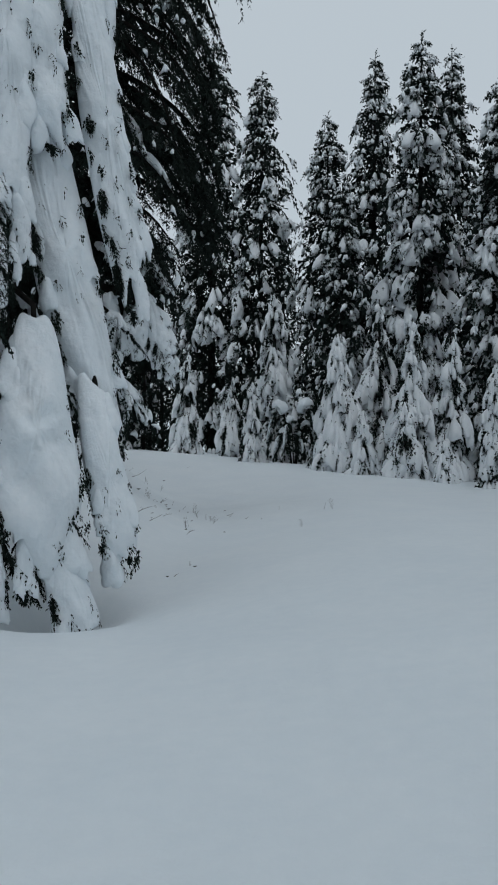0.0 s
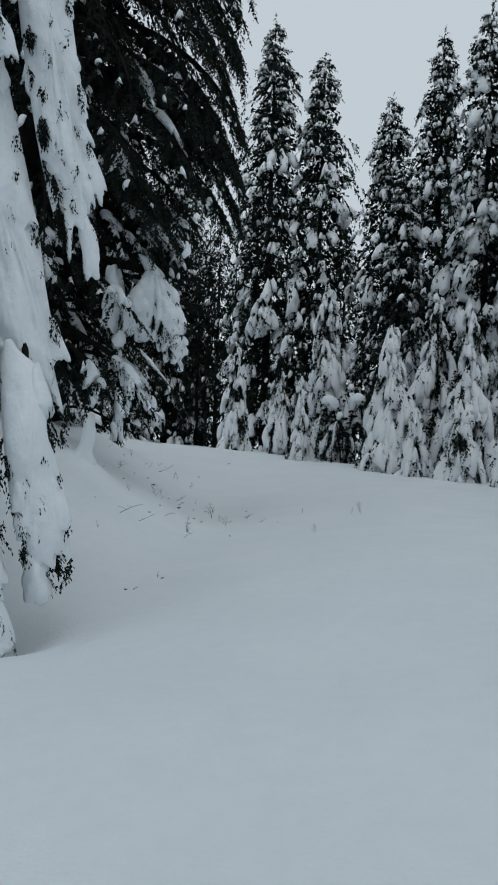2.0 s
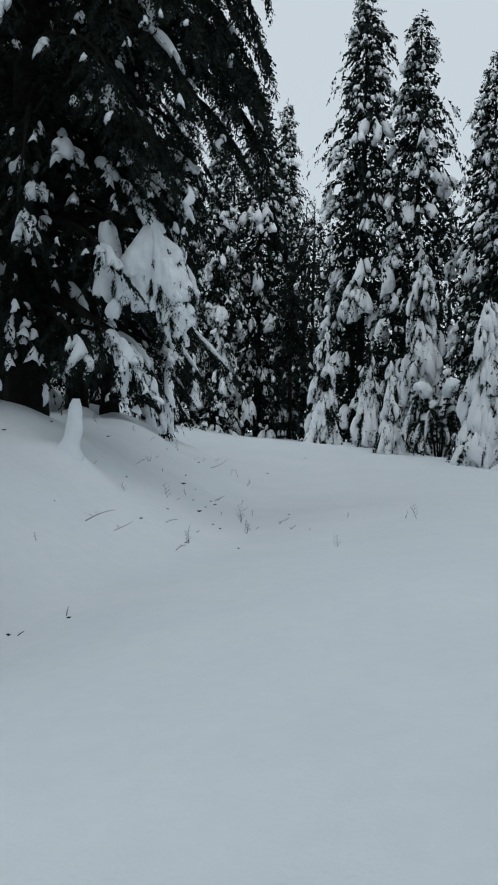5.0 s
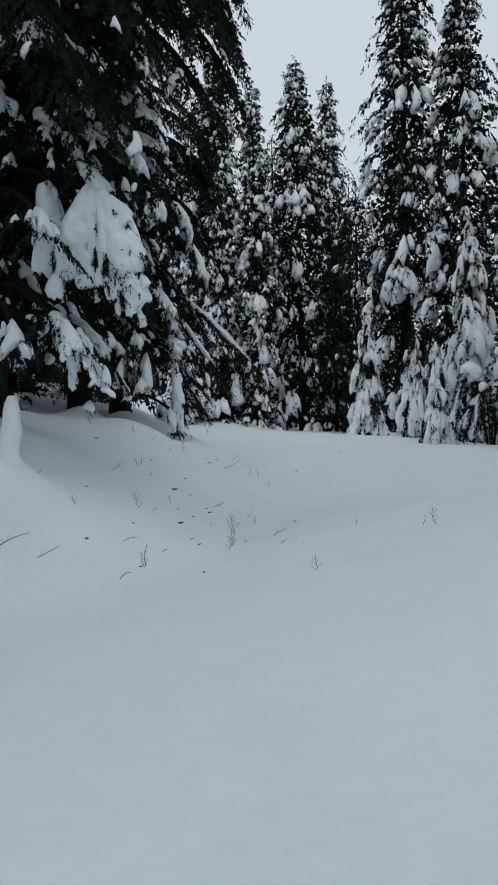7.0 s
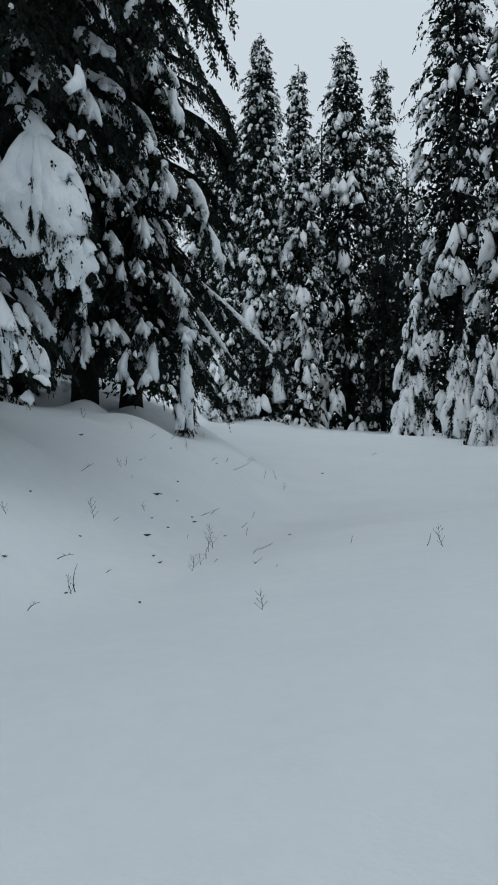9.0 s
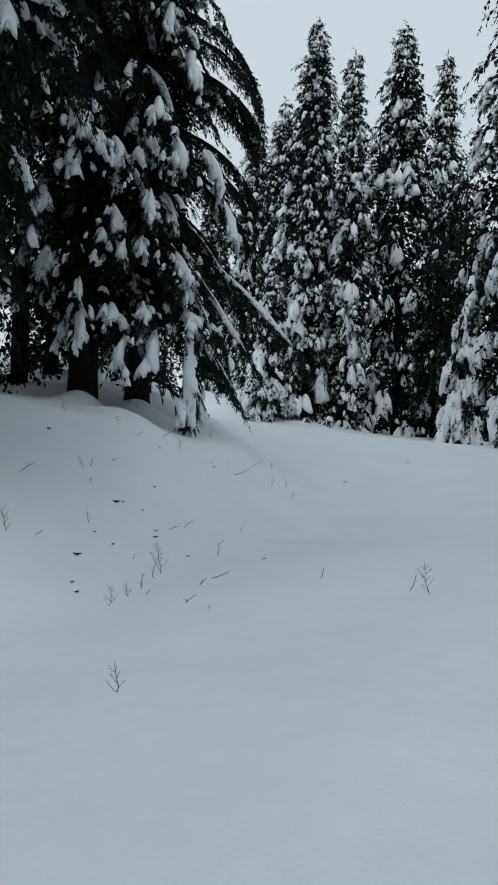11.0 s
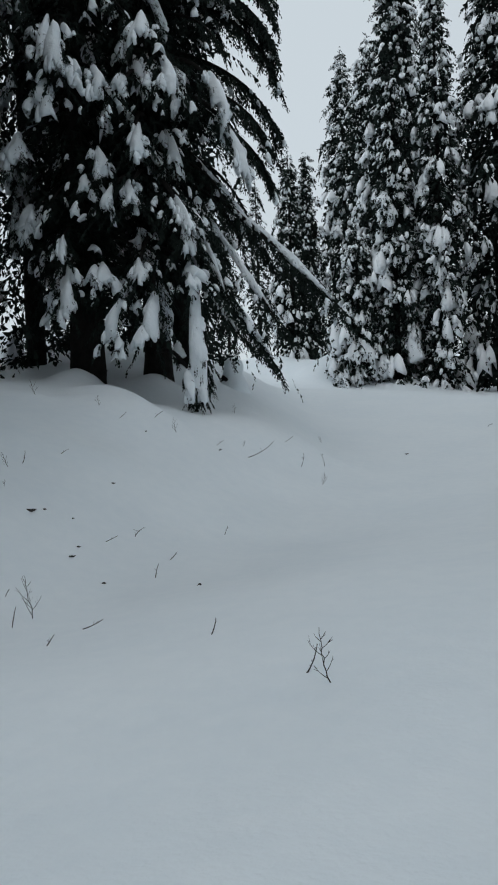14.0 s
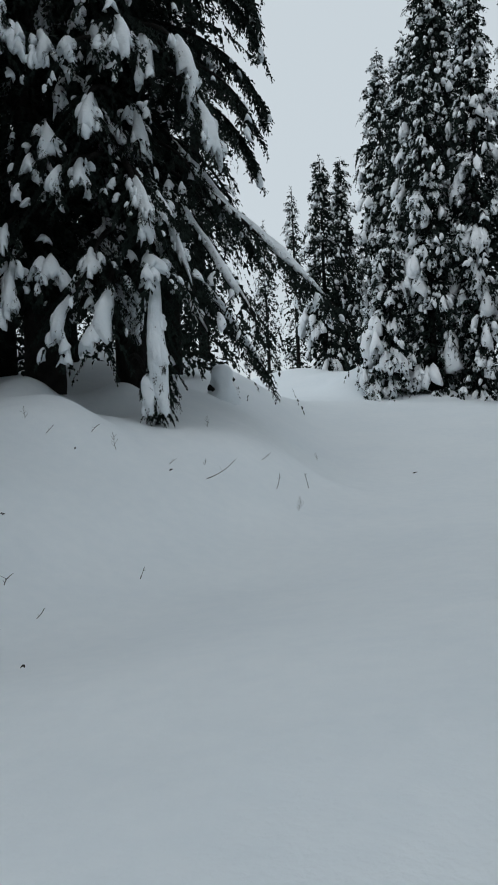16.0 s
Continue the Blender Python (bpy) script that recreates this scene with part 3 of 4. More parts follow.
def clump(snow, needles, line, half, rng, pads=False):
    """A load of snow on the outer part of a bough: a main tongue that widens downward, fingers at its edges, a fringe of needles."""
    long = float(np.linalg.norm(np.diff(line, axis=0), axis=1).sum())
    th = 0.05 + 0.38 * half
    # the main drape
    fine = half > 0.2
    u = np.linspace(0, 1, 11)
    p, d = along(line[None], u[None])
    side = unit(np.cross(d, [0, 0, 1.0]) + 1e-6)
    p = p + np.cross(side, d) * 0.2 * th + side * (0.25 * half * np.sin(2.5 * u + rng.uniform(0, 6)))[None, :, None]
    drapes(snow, p, np.array([0.95 * half]), np.array([th]), rng, 7 if fine else 5, 36 if fine else 22, 0.35 if fine else 0.5, 0.25, 0.45, 0.3)
    # lobes that overlap it and make its edges uneven
    k = 3 + int(1.2 * long / half)
    u = rng.uniform(0.0, 0.8, k)
    p, d = along(line[None].repeat(k, 0), u[:, None])
    p, d = p[:, 0], d[:, 0]
    side = unit(np.cross(d, [0, 0, 1.0]) + 1e-6)
    place = rng.uniform(-1, 1, k)
    size = half * rng.uniform(0.7, 1.9, k)
    q = p + side * (place * half * (0.25 + 0.45 * u))[:, None] + np.cross(side, d) * (th * rng.uniform(-0.1, 0.3, k))[:, None]
    dabs_of_snow(snow, q, d + side * (0.45 * place + rng.normal(size=k) * 0.15)[:, None], size, size * rng.uniform(0.25, 0.45, k), th * rng.uniform(0.45, 0.85, k), rng, 0.15, rings=4 if fine else 3, sectors=18 if fine else 12, notch=0.5, taper=0.25, sag=0.6)
    k = int((40 + 100 * long * min(half * 3, 1.2)) * (1.0 if pads else 1.8))
    u = rng.uniform(0.25, 1.0, k) ** (0.6 if not pads else 0.8)
    a, t = along(line[None].repeat(k, 0), u[:, None])
    a, t = a[:, 0], t[:, 0]
    s = unit(np.cross(t, [0, 0, 1.0]) + 1e-6) * rng.choice([-1, 1], k)[:, None]
    a = a + s * half * rng.uniform(0.1, 1.08, (k, 1)) ** 0.5 - [0, 0, 0.03]
    n = np.cross(unit(np.cross(t, [0, 0, 1.0]) + 1e-6), t)
    a = a + n * th * rng.uniform(-0.3, 0.95, (k, 1))
    ln = rng.uniform(0.04, 0.14, k) * (0.6 + 1.2 * min(half, 0.4))
    fine_sprays(needles, a, t * 0.8 + s * rng.uniform(0, 0.9, (k, 1)) + n * 0.25 + rng.normal(size=(k, 3)) * 0.25, ln, ln * 0.2, rng, 4, 0.2)


def great_fir(name, x, y, base, high, girth, loaded, spread, count, seed, label, front=(0, 0), pull=0.85, detail=1.0, snowy=0.5, top_from=14.0, far_side=0, bare=(), straight=(), pads=False, dabs=0, group="great firs on the bank"):
    """A big old fir. loaded: boughs that carry the large snow loads, as (turn, reach, height of the tip, length of the load, half width);
    spread: heights and how far the other boughs reach there."""
    rng = np.random.default_rng(seed)
    tree = thing(name, x, y, base, label, "tree", group)
    trunk = Geo()
    hs = np.concatenate([[-0.4, 0.0, 0.25], np.linspace(0.7, high, 16)])
    tube(trunk, np.stack([0.04 * np.sin(hs * 0.5), 0.04 * np.cos(hs * 0.4), hs], 1), girth * (np.clip(1 - hs / high, 0, 1) ** 0.7 + 0.15 * np.exp(-np.maximum(hs, 0) * 4)) + 0.02, 18, 0.05, rng)
    trunk.part("trunk", BARK, tree)

    def bough(turn, reach, tip, drop, half, load, dense=1.0, fine=True, direct=False):
        out = np.array([math.cos(turn), math.sin(turn), 0.0])
        rise = tip + drop + 0.25 * reach
        line = curve(np.array([0, 0, rise]), out * reach * (0.92 if load and drop > 0.3 * reach else 0.8) + [0, 0, tip + drop + 0.1 * reach], out * reach + [0, 0, tip], 12)
        if direct:
            line = curve(np.array([0, 0, tip + drop]), out * reach * 0.55 + [0, 0, tip + 0.52 * drop], out * reach + [0, 0, tip], 12)
        line += np.linspace(0, 1, 12)[:, None] ** 2 * np.array([-out[1], out[0], 0]) * rng.normal() * 0.06 * reach
        needles, limb, snow = Geo(), Geo(), Geo()
        size = 0.20 * reach + 0.22
        twigs = branchlets(needles, line, rng, max(6, int((8 + 3.0 * reach) * detail * dense)), size, 0.18, int(8 * detail) + 3, fine, 0.3 if load else 0.6)
        # small dabs caught on the twigs
        if fine and dabs:
            k = rng.integers(0, len(twigs), int(dabs * rng.uniform(0.5, 1.5)))
            q, d = along(twigs[k], rng.uniform(0.25, 0.95, (len(k), 1)))
            size = rng.uniform(0.07, 0.27, len(k))
            dabs_of_snow(snow, q[:, 0] + [0, 0, 0.035], d[:, 0] + rng.normal(size=(len(k), 3)) * 0.3, size, size * rng.uniform(0.35, 0.7, len(k)), 0.02 + 0.12 * size, rng, rings=3, sectors=11, notch=0.6, taper=0.2, sag=0.7)
        tube(limb, line, np.linspace(0.018 * reach + 0.02, 0.008, 12), 6, 0.05, rng)
        if load:
            low = np.argmax(line[:, 2] <= tip + drop) / 11
            u = np.linspace(0.35 if direct else min(max(low, 0.05), 0.75), 0.94 if direct else 0.985, 13)
            part_line, _ = along(line[None], u[None])
            clump(snow, needles, part_line[0], half, rng, pads=pads)
        ob = tagged(needles.part("bough", NEEDLES, tree, smooth=False), kind="stuff")
        limb.part("limb", BARK, ob)
        if snow.n:
            snow.part("snow_clump", SNOW_DRAPE, ob, "thick snow load")["kind"] = "stuff"

    for turn, reach, tip, drop, half in loaded:
        bough(radians(turn), reach, tip - base, drop, half, True, 0.8)
    for turn, reach, tip, drop in bare:
        bough(radians(turn), reach, tip - base, drop, 0.1, False, 3.2)
    for turn, reach, tip, drop in straight:
        bough(radians(turn), reach, tip - base, drop, 0.085, True, 2.6, direct=True)
    hz, hr = np.array(spread).T
    for i in range(count):
        tip = hz[0] + (min(top_from, hz[-1]) - hz[0]) * ((i + rng.uniform()) / count) ** 1.15
        turn = rng.uniform(0, 360)
        reach = np.interp(tip, hz, hr) * rng.uniform(0.72, 1.08)
        if front[0] <= turn - 360 * (turn > 180) <= front[1]:
            reach *= pull
        if 0 < turn < far_side:
            reach *= 0.8
        drop = reach * rng.uniform(0.25, 0.75)
        bough(radians(turn), reach, tip, drop, rng.uniform(0.1, 0.27), rng.uniform() < snowy and not (far_side and (turn < far_side or turn > 345)), 1.0 if turn < 40 or turn > 220 else 0.35, turn < 40 or turn > 220)
    # dense dark twigs about the trunk, a fill added for deep shade inside
    inner = Geo()
    k = int(190 * high)
    zi, ai = rng.uniform(hz[0] + 0.6, min(top_from + 2, high * 0.9), k), rng.uniform(0, 2 * np.pi, k)
    ri = np.interp(zi, hz, hr) * rng.uniform(0.1, 0.42, k)
    sprays(inner, np.stack([ri * np.cos(ai), ri * np.sin(ai), zi], 1), np.stack([np.cos(ai), np.sin(ai), rng.uniform(-1.3, 0.0, k)], 1), rng.uniform(0.2, 0.42, k), rng.uniform(0.05, 0.1, k), rng, 3)
    inner.part("inner_crown", NEEDLES, tree, smooth=False)["kind"] = "stuff"
    # the crown above, out of sight for the most part
    if hz[-1] > top_from:
        needles, snow = Geo(), Geo()
        n = int(14 * (hz[-1] - top_from))
        z = rng.uniform(top_from, hz[-1], n)
        reach = np.interp(z, hz, hr) * rng.uniform(0.6, 1.1, n)
        lines = bough_lines(np.stack([0 * z, 0 * z, z + 0.5 * reach], 1), rng.uniform(0, 2 * np.pi, n), reach, reach * rng.uniform(0.5, 1.1, n), 7, rng, 0.1)
        clothe(needles, lines, 20, 0.4 + 0.12 * reach, rng, 3, 0.5, 0.12, 0.2)
        k = np.where(rng.uniform(size=n) < 0.5)[0]
        p, _ = along(lines[k], np.linspace(0.4, 0.95, 6)[None].repeat(len(k), 0))
        tongues(snow, p + [0, 0, 0.06], rng.uniform(0.1, 0.35, len(k)), rng.uniform(0.06, 0.14, len(k)), rng, 8, 0.25, 0.5)
        needles.part("upper_crown", NEEDLES, tree, smooth=False)["kind"] = "stuff"
        snow.part("upper_snow", SNOW_DRAPE, tree, "snow on the upper boughs")["kind"] = "stuff"
    return tree


# the fir wrapped in snow beside the path
FACE = np.array([0.3, -0.93, 0.2])


def hanging_load(tree, top, belly, tip, half, taper, seed, even=0.8, fringe=1.3):
    """A bough bent straight down under one long smooth drape of snow; points relative to the foot of the tree."""
    rng = np.random.default_rng(seed)
    needles, limb, snow = Geo(), Geo(), Geo()
    top, belly, tip = (np.asarray(p, float) for p in (top, belly, tip))
    line = curve(top, 2 * belly - 0.5 * (top + tip), tip, 24)
    long = float(np.linalg.norm(np.diff(line, axis=0), axis=1).sum())
    tube(limb, np.concatenate([curve((0, 0, top[2] + 0.5), top * [0.6, 0.6, 1.0] + [0, 0, 0.6], top, 8)[:-1], line[:-2] - [0.0, -0.12, 0]]), np.linspace(0.045, 0.01, 29), 7, 0.05, rng)
    th = 0.07 + 0.36 * half
    drapes(snow, line[None], np.array([half]), np.array([th]), rng, 16, 80, 0.34, taper, 0.25, 0.42, even, FACE)
    # smaller lobes that overlap its edges and its lower end
    k = 3 + int(2.2 * long)
    u = rng.uniform(0.05, 0.92, k)
    p, d = along(line[None].repeat(k, 0), u[:, None])
    p, d = p[:, 0], d[:, 0]
    side = unit(np.cross(d, FACE) + 1e-6)
    place = np.sign(rng.normal(size=k)) * rng.uniform(0.35, 0.8, k)
    width = half * (taper + (1 - taper) * u) * np.sqrt(np.clip(1.02 - (2 * u - 1) ** 4, 0.1, 1))
    size = rng.uniform(0.3, 0.75, k) * min(1.0, 0.45 * long + 0.1)
    apex = p + side * (place * width)[:, None] + np.cross(side, d) * (th * rng.uniform(-0.1, 0.25, k))[:, None]
    lobes = apex[:, None] + (d + side * (0.12 * place)[:, None])[:, None] * (size[:, None] * np.linspace(0, 1, 6))[..., None]
    drapes(snow, lobes, np.minimum(0.3 * size, 0.55 * half), 0.6 * th * rng.uniform(0.6, 1.1, k), rng, 7, 42, 0.4, 0.5, 0.3, 0.4, 1.2, FACE)
    # needles behind the drape and a fringe of tufts round its edge and on its lower part
    back = line[:-4] + [0, 0.22, -0.05]
    branchlets(needles, back, rng, int(10 + 9 * long), 0.26 + 0.4 * half, 0.12, 10)
    k = int(fringe * 620 * long)
    u = rng.uniform(0.1, 1.03, k) ** 0.7
    p, d = along(line[None].repeat(k, 0), u[:, None])
    p, d = p[:, 0] + d[:, 0] * (np.maximum(u - 1, 0) * long)[:, None], d[:, 0]
    side = unit(np.cross(d, FACE) + 1e-6)
    out = np.cross(side, d)
    where = np.where(rng.uniform(size=k) < 0.5 + 0.3 * u, np.sign(rng.normal(size=k) + 0.9) * rng.uniform(0.72, 1.03, k), rng.uniform(-1, 1, k))
    width = half * (taper + (1 - taper) * u) * np.sqrt(np.clip(1.04 - (2 * u - 1) ** 4, 0.05, 1))
    lift = th * np.sqrt(np.clip(1 - where**2, 0, 1)) * np.sqrt(np.clip(1 - np.abs(2 * u - 1) ** 2.6, 0, 1))
    gathered = np.sin(7 * p[:, 2] + 9 * where + seed) + np.sin(13 * p[:, 2] - 5 * where) + 2.4 * (u - 0.62) + 0.5 * (np.abs(where) > 0.7) > 1.0
    q = (p + side * (where * width)[:, None] + out * (0.9 * lift - 0.02)[:, None])[gathered]
    ln = rng.uniform(0.03, 0.1, len(q))
    sprays(needles, q, d[gathered] + out[gathered] * 0.25 + rng.normal(size=(len(q), 3)) * 0.35, ln, ln * 0.17, rng, 2)
    ob = tagged(needles.part("bough", NEEDLES, tree, smooth=False), kind="stuff")
    limb.part("limb", BARK, ob)
    snow.part("snow_drape", SNOW_DRAPE, ob, "long smooth drape of snow")


wrapped = great_fir("snow_wrapped_fir", -4.2, 11.6, -0.7, 16.0, 0.24, [(-75, 2.2, 1.0, 2.6, 0.4), (-85, 2.2, 2.5, 2.6, 0.3), (-105, 2.2, 2.0, 2.6, 0.26), (-62, 2.6, 3.0, 2.5, 0.3)], [(1.2, 1.2), (3, 1.7), (6, 1.7), (10, 1.3), (15, 0.3)], 42, 501,
                    "fir beside the path wrapped in long tongues of snow", (-110, 40), 0.9, 1.05, 0.3, 9.0, dabs=5)
# where each drape begins, bellies out and ends, its half width and how wide its top is
LONG_DRAPES = [
    ((-2.9, 10.9, 6.2), (-2.38, 10.8, 3.8), (-1.74, 11.0, 1.45), 0.35, 1.1), ((-2.5, 11.2, 8.6), (-1.92, 11.0, 5.6), (-1.52, 11.1, 3.2), 0.24, 1.2),
    ((-2.8, 10.7, 8.6), (-2.68, 10.5, 6.6), (-2.42, 10.5, 5.1), 0.33, 1.1), ((-3.0, 10.4, 8.6), (-2.97, 10.2, 6.2), (-2.93, 10.2, 3.9), 0.32, 1.1),
    ((-2.66, 10.3, 3.15), (-2.52, 10.0, 1.6), (-2.36, 9.95, 0.1), 0.66, 0.36), ((-2.4, 10.3, 1.1), (-2.2, 10.1, 0.0), (-1.95, 10.05, -0.8), 0.33, 0.35),
]
SHORT_DRAPES = [
    ((-1.99, 10.6, 2.37), (-1.76, 10.39, 1.12), (-1.54, 10.54, -0.03), 0.27, 0.8), ((-2.1, 11.4, 8.2), (-2.02, 11.3, 7.0), (-1.97, 11.3, 5.9), 0.16, 1.2),
    ((-3.1, 10.1, 4.9), (-3.05, 10.0, 3.7), (-3.08, 10.0, 2.7), 0.22, 0.9), ((-2.9, 10.3, 4.6), (-2.76, 10.2, 4.1), (-2.72, 10.2, 3.55), 0.14, 0.7),
    ((-2.58, 10.0, 0.75), (-2.58, 9.85, 0.25), (-2.56, 9.9, -0.25), 0.14, 0.5), ((-2.95, 9.9, 0.8), (-2.93, 9.8, 0.2), (-2.9, 9.85, -0.35), 0.16, 0.6),
]
for i, (top, belly, tip, half, taper) in enumerate(LONG_DRAPES + SHORT_DRAPES):
    foot = np.array([-4.2, 11.6, -0.7])
    hanging_load(wrapped, np.array(top) - foot, np.array(belly) - foot, np.array(tip) - foot, half, taper, 540 + i)

# the dark fir with the wide drooping boughs
DARK_LOADS = [
    (-27, 4.0, 7.0, 1.12, 0.1), (-46, 2.3, 5.8, 0.46, 0.21), (-34, 2.8, 5.4, 0.57, 0.15), (-32, 3.3, 6.5, 0.34, 0.23), (-23, 3.5, 5.3, 0.32, 0.14), (-58, 2.1, 5.2, 0.32, 0.21), (-70, 1.5, 5.7, 0.44, 0.15),
    (-44, 3.2, 2.4, 0.59, 0.2), (-36, 3.6, 2.4, 0.62, 0.16), (-20, 3.8, 8.0, 0.47, 0.13), (-18, 3.8, 4.8, 0.7, 0.13), (-34, 2.9, 2.1, 1.21, 0.21), (-25, 3.2, 2.4, 0.7, 0.13), (-31, 3.0, 5.8, 0.21, 0.18),
    (-31, 3.1, 6.5, 0.32, 0.21), (-7, 3.2, 5.24, 0.4, 0.11), (-31, 3.2, 5.04, 0.6, 0.11), (-27, 3.3, 4.88, 0.4, 0.11), (-28, 3.4, 5.21, 0.4, 0.14), (-19, 3.3, 5.46, 0.4, 0.12), (-14, 3.6, 5.75, 0.4, 0.14),
    (-42, 3.6, 3.84, 0.62, 0.15), (-17, 3.2, 5.11, 0.4, 0.06), (-13, 2.9, 4.39, 0.4, 0.09),
]
OVERHANG = [(-12, 4.45, 9.3, 1.8), (-5, 4.3, 8.6, 2.0), (-18, 4.4, 10.3, 2.0), (-8, 4.3, 11.2, 1.8), (-14, 4.2, 7.8, 1.7), (2, 4.3, 9.9, 2.2), (-22, 4.4, 9.0, 1.7), (-10, 4.5, 6.8, 1.6), (-3, 4.3, 10.6, 1.6), (-15, 4.4, 12.0, 2.0), (4, 4.1, 8.0, 1.8), (-1, 4.4, 7.2, 1.8),
            (-30, 4.0, 5.5, 1.3), (-33, 4.2, 6.6, 1.4), (-46, 3.9, 6.3, 1.3), (-38, 3.9, 5.6, 1.3), (-26, 4.3, 7.4, 1.5), (-7, 4.5, 7.9, 1.8), (0, 4.4, 6.4, 1.7), (-16, 4.5, 7.1, 1.6), (-13, 4.4, 5.9, 1.5)]
dark_fir = great_fir("great_fir", -5.3, 20.3, 1.75, 25.0, 0.36, DARK_LOADS, [(0.5, 2.0), (2, 2.9), (4, 3.7), (6, 4.6), (9, 5.2), (12, 4.9), (14, 4.0), (20, 1.6), (25, 0.3)], 150, 502,
          "great dark fir with wide drooping boughs and snow loads", (-75, -25), 0.84, 0.78, 0.22, 12.5, far_side=110, bare=OVERHANG, pads=True, dabs=5)

# its heaviest load: lobes that hang fanwise from one crest, a strip along the bough that bears them, tongues below
GREAT_LOAD = [
    ((-2.32, 18.62, 4.7), (-2.36, 18.52, 3.98), (-2.45, 18.58, 3.3), 0.46, 0.3), ((-2.15, 18.6, 4.55), (-1.95, 18.5, 3.9), (-1.78, 18.56, 3.2), 0.34, 0.35),
    ((-2.37, 18.55, 4.65), (-2.5, 18.45, 4.01), (-2.66, 18.53, 3.35), 0.34, 0.45), ((-2.32, 18.5, 4.61), (-2.29, 18.4, 3.98), (-2.35, 18.48, 3.48), 0.17, 0.6),
    ((-2.2, 18.46, 4.55), (-2.08, 18.36, 3.95), (-2.15, 18.44, 3.4), 0.13, 0.8), ((-2.19, 18.52, 4.56), (-1.94, 18.42, 3.95), (-1.87, 18.5, 3.13), 0.28, 0.45),
    ((-2.1, 18.56, 4.4), (-1.81, 18.46, 3.79), (-1.68, 18.54, 3.44), 0.23, 0.5), ((-1.98, 18.6, 3.8), (-1.77, 18.5, 3.28), (-1.76, 18.58, 2.93), 0.19, 0.9),
    ((-3.1, 18.7, 4.89), (-3.02, 18.6, 4.22), (-3.09, 18.68, 3.32), 0.21, 0.6), ((-2.61, 18.65, 5.0), (-2.3, 18.55, 4.71), (-2.17, 18.63, 4.35), 0.12, 0.8),
    ((-2.97, 18.6, 3.05), (-2.72, 18.5, 2.62), (-2.62, 18.58, 2.11), 0.13, 0.9), ((-2.65, 18.65, 2.79), (-2.43, 18.55, 2.4), (-2.3, 18.63, 1.95), 0.12, 0.7),
]
for i, (top, belly, tip, half, taper) in enumerate(GREAT_LOAD):
    foot = np.array([-5.3, 20.3, 1.75])
    hanging_load(dark_fir, np.array(top) - foot, np.array(belly) - foot, np.array(tip) - foot, half, taper, 560 + i, 1.2, 1.6)

LEFT_LOADS = [
    (-68, 1.6, 6.6, 0.66, 0.27), (-48, 1.6, 7.0, 0.63, 0.23), (-28, 1.7, 6.8, 0.67, 0.19), (-34, 1.7, 5.4, 0.65, 0.2), (-43, 1.7, 5.1, 0.49, 0.15), (-56, 1.7, 2.9, 1.08, 0.18),
    (-34, 1.8, 3.5, 0.44, 0.24), (-61, 1.7, 3.9, 0.59, 0.11),
]
RIGHT_LOADS = [
    (-56, 3.1, 6.8, 0.55, 0.19), (-43, 3.2, 6.7, 1.04, 0.21), (-21, 2.8, 6.3, 1.49, 0.2), (-17, 3.1, 5.2, 1.85, 0.18), (-51, 3.0, 7.7, 0.73, 0.23), (-64, 3.2, 4.8, 0.6, 0.14),
    (-58, 3.2, 4.8, 0.63, 0.15), (-56, 3.1, 5.6, 0.93, 0.19), (-42, 3.3, 3.9, 1.32, 0.19), (-38, 3.4, 4.2, 0.93, 0.11), (-27, 2.7, 4.4, 0.61, 0.23), (-55, 3.2, 3.5, 0.62, 0.19),
    (-50, 3.3, 2.5, 1.07, 0.23), (-61, 3.3, 2.5, 1.02, 0.17), (-39, 3.4, 3.5, 0.34, 0.24),
]
great_fir("great_fir", -8.1, 28.8, float(land(-8.1, 28.8)) - 0.1, 24.0, 0.32, LEFT_LOADS, [(0.9, 1.5), (3, 2.0), (6, 2.3), (10, 2.2), (18, 1.3), (24, 0.3)], 80, 503,
          "great fir on the snow bank with pendulous snow-laden boughs", (-120, 20), 0.72, 0.78, 0.62, 11.0, pads=True, dabs=6)
STRAIGHT = [(50, 2.6, 2.1, 3.6), (-5, 3.3, 2.8, 4.0), (-20, 3.0, 3.3, 3.6), (-26, 3.0, 2.6, 3.2), (10, 4.0, 3.1, 3.8), (28, 2.5, 4.3, 3.4)]
DROOPING = [(15, 2.8, 7.8, 1.3), (24, 2.7, 6.9, 1.2), (10, 2.8, 9.0, 1.3), (28, 2.6, 9.7, 1.3), (18, 2.6, 5.8, 1.2), (6, 2.8, 8.4, 1.1), (20, 2.6, 8.6, 1.0), (12, 2.7, 6.4, 1.1)]
gap_fir = great_fir("great_fir", -7.8, 30.6, float(land(-7.8, 30.6)) - 0.1, 25.0, 0.27, RIGHT_LOADS, [(1.5, 2.0), (3, 2.6), (6, 2.6), (10, 2.3), (18, 1.4), (25, 0.3)], 108, 504,
          "great fir on the snow bank with pendulous snow-laden boughs", (-120, -20), 0.8, 0.78, 0.62, 11.0, far_side=95, straight=STRAIGHT, bare=DROOPING, pads=True, dabs=6)

great_fir("great_fir", -8.6, 25.3, float(land(-8.6, 25.3)) - 0.1, 21.0, 0.26, [], [(1.2, 1.4), (3, 2.0), (6, 2.3), (10, 2.2), (16, 1.3), (21, 0.3)], 46, 505,
          "dark old fir on the bank with a bare lower trunk", (0, 0), 1.0, 0.8, 0.25, 9.0, pads=True, dabs=6)

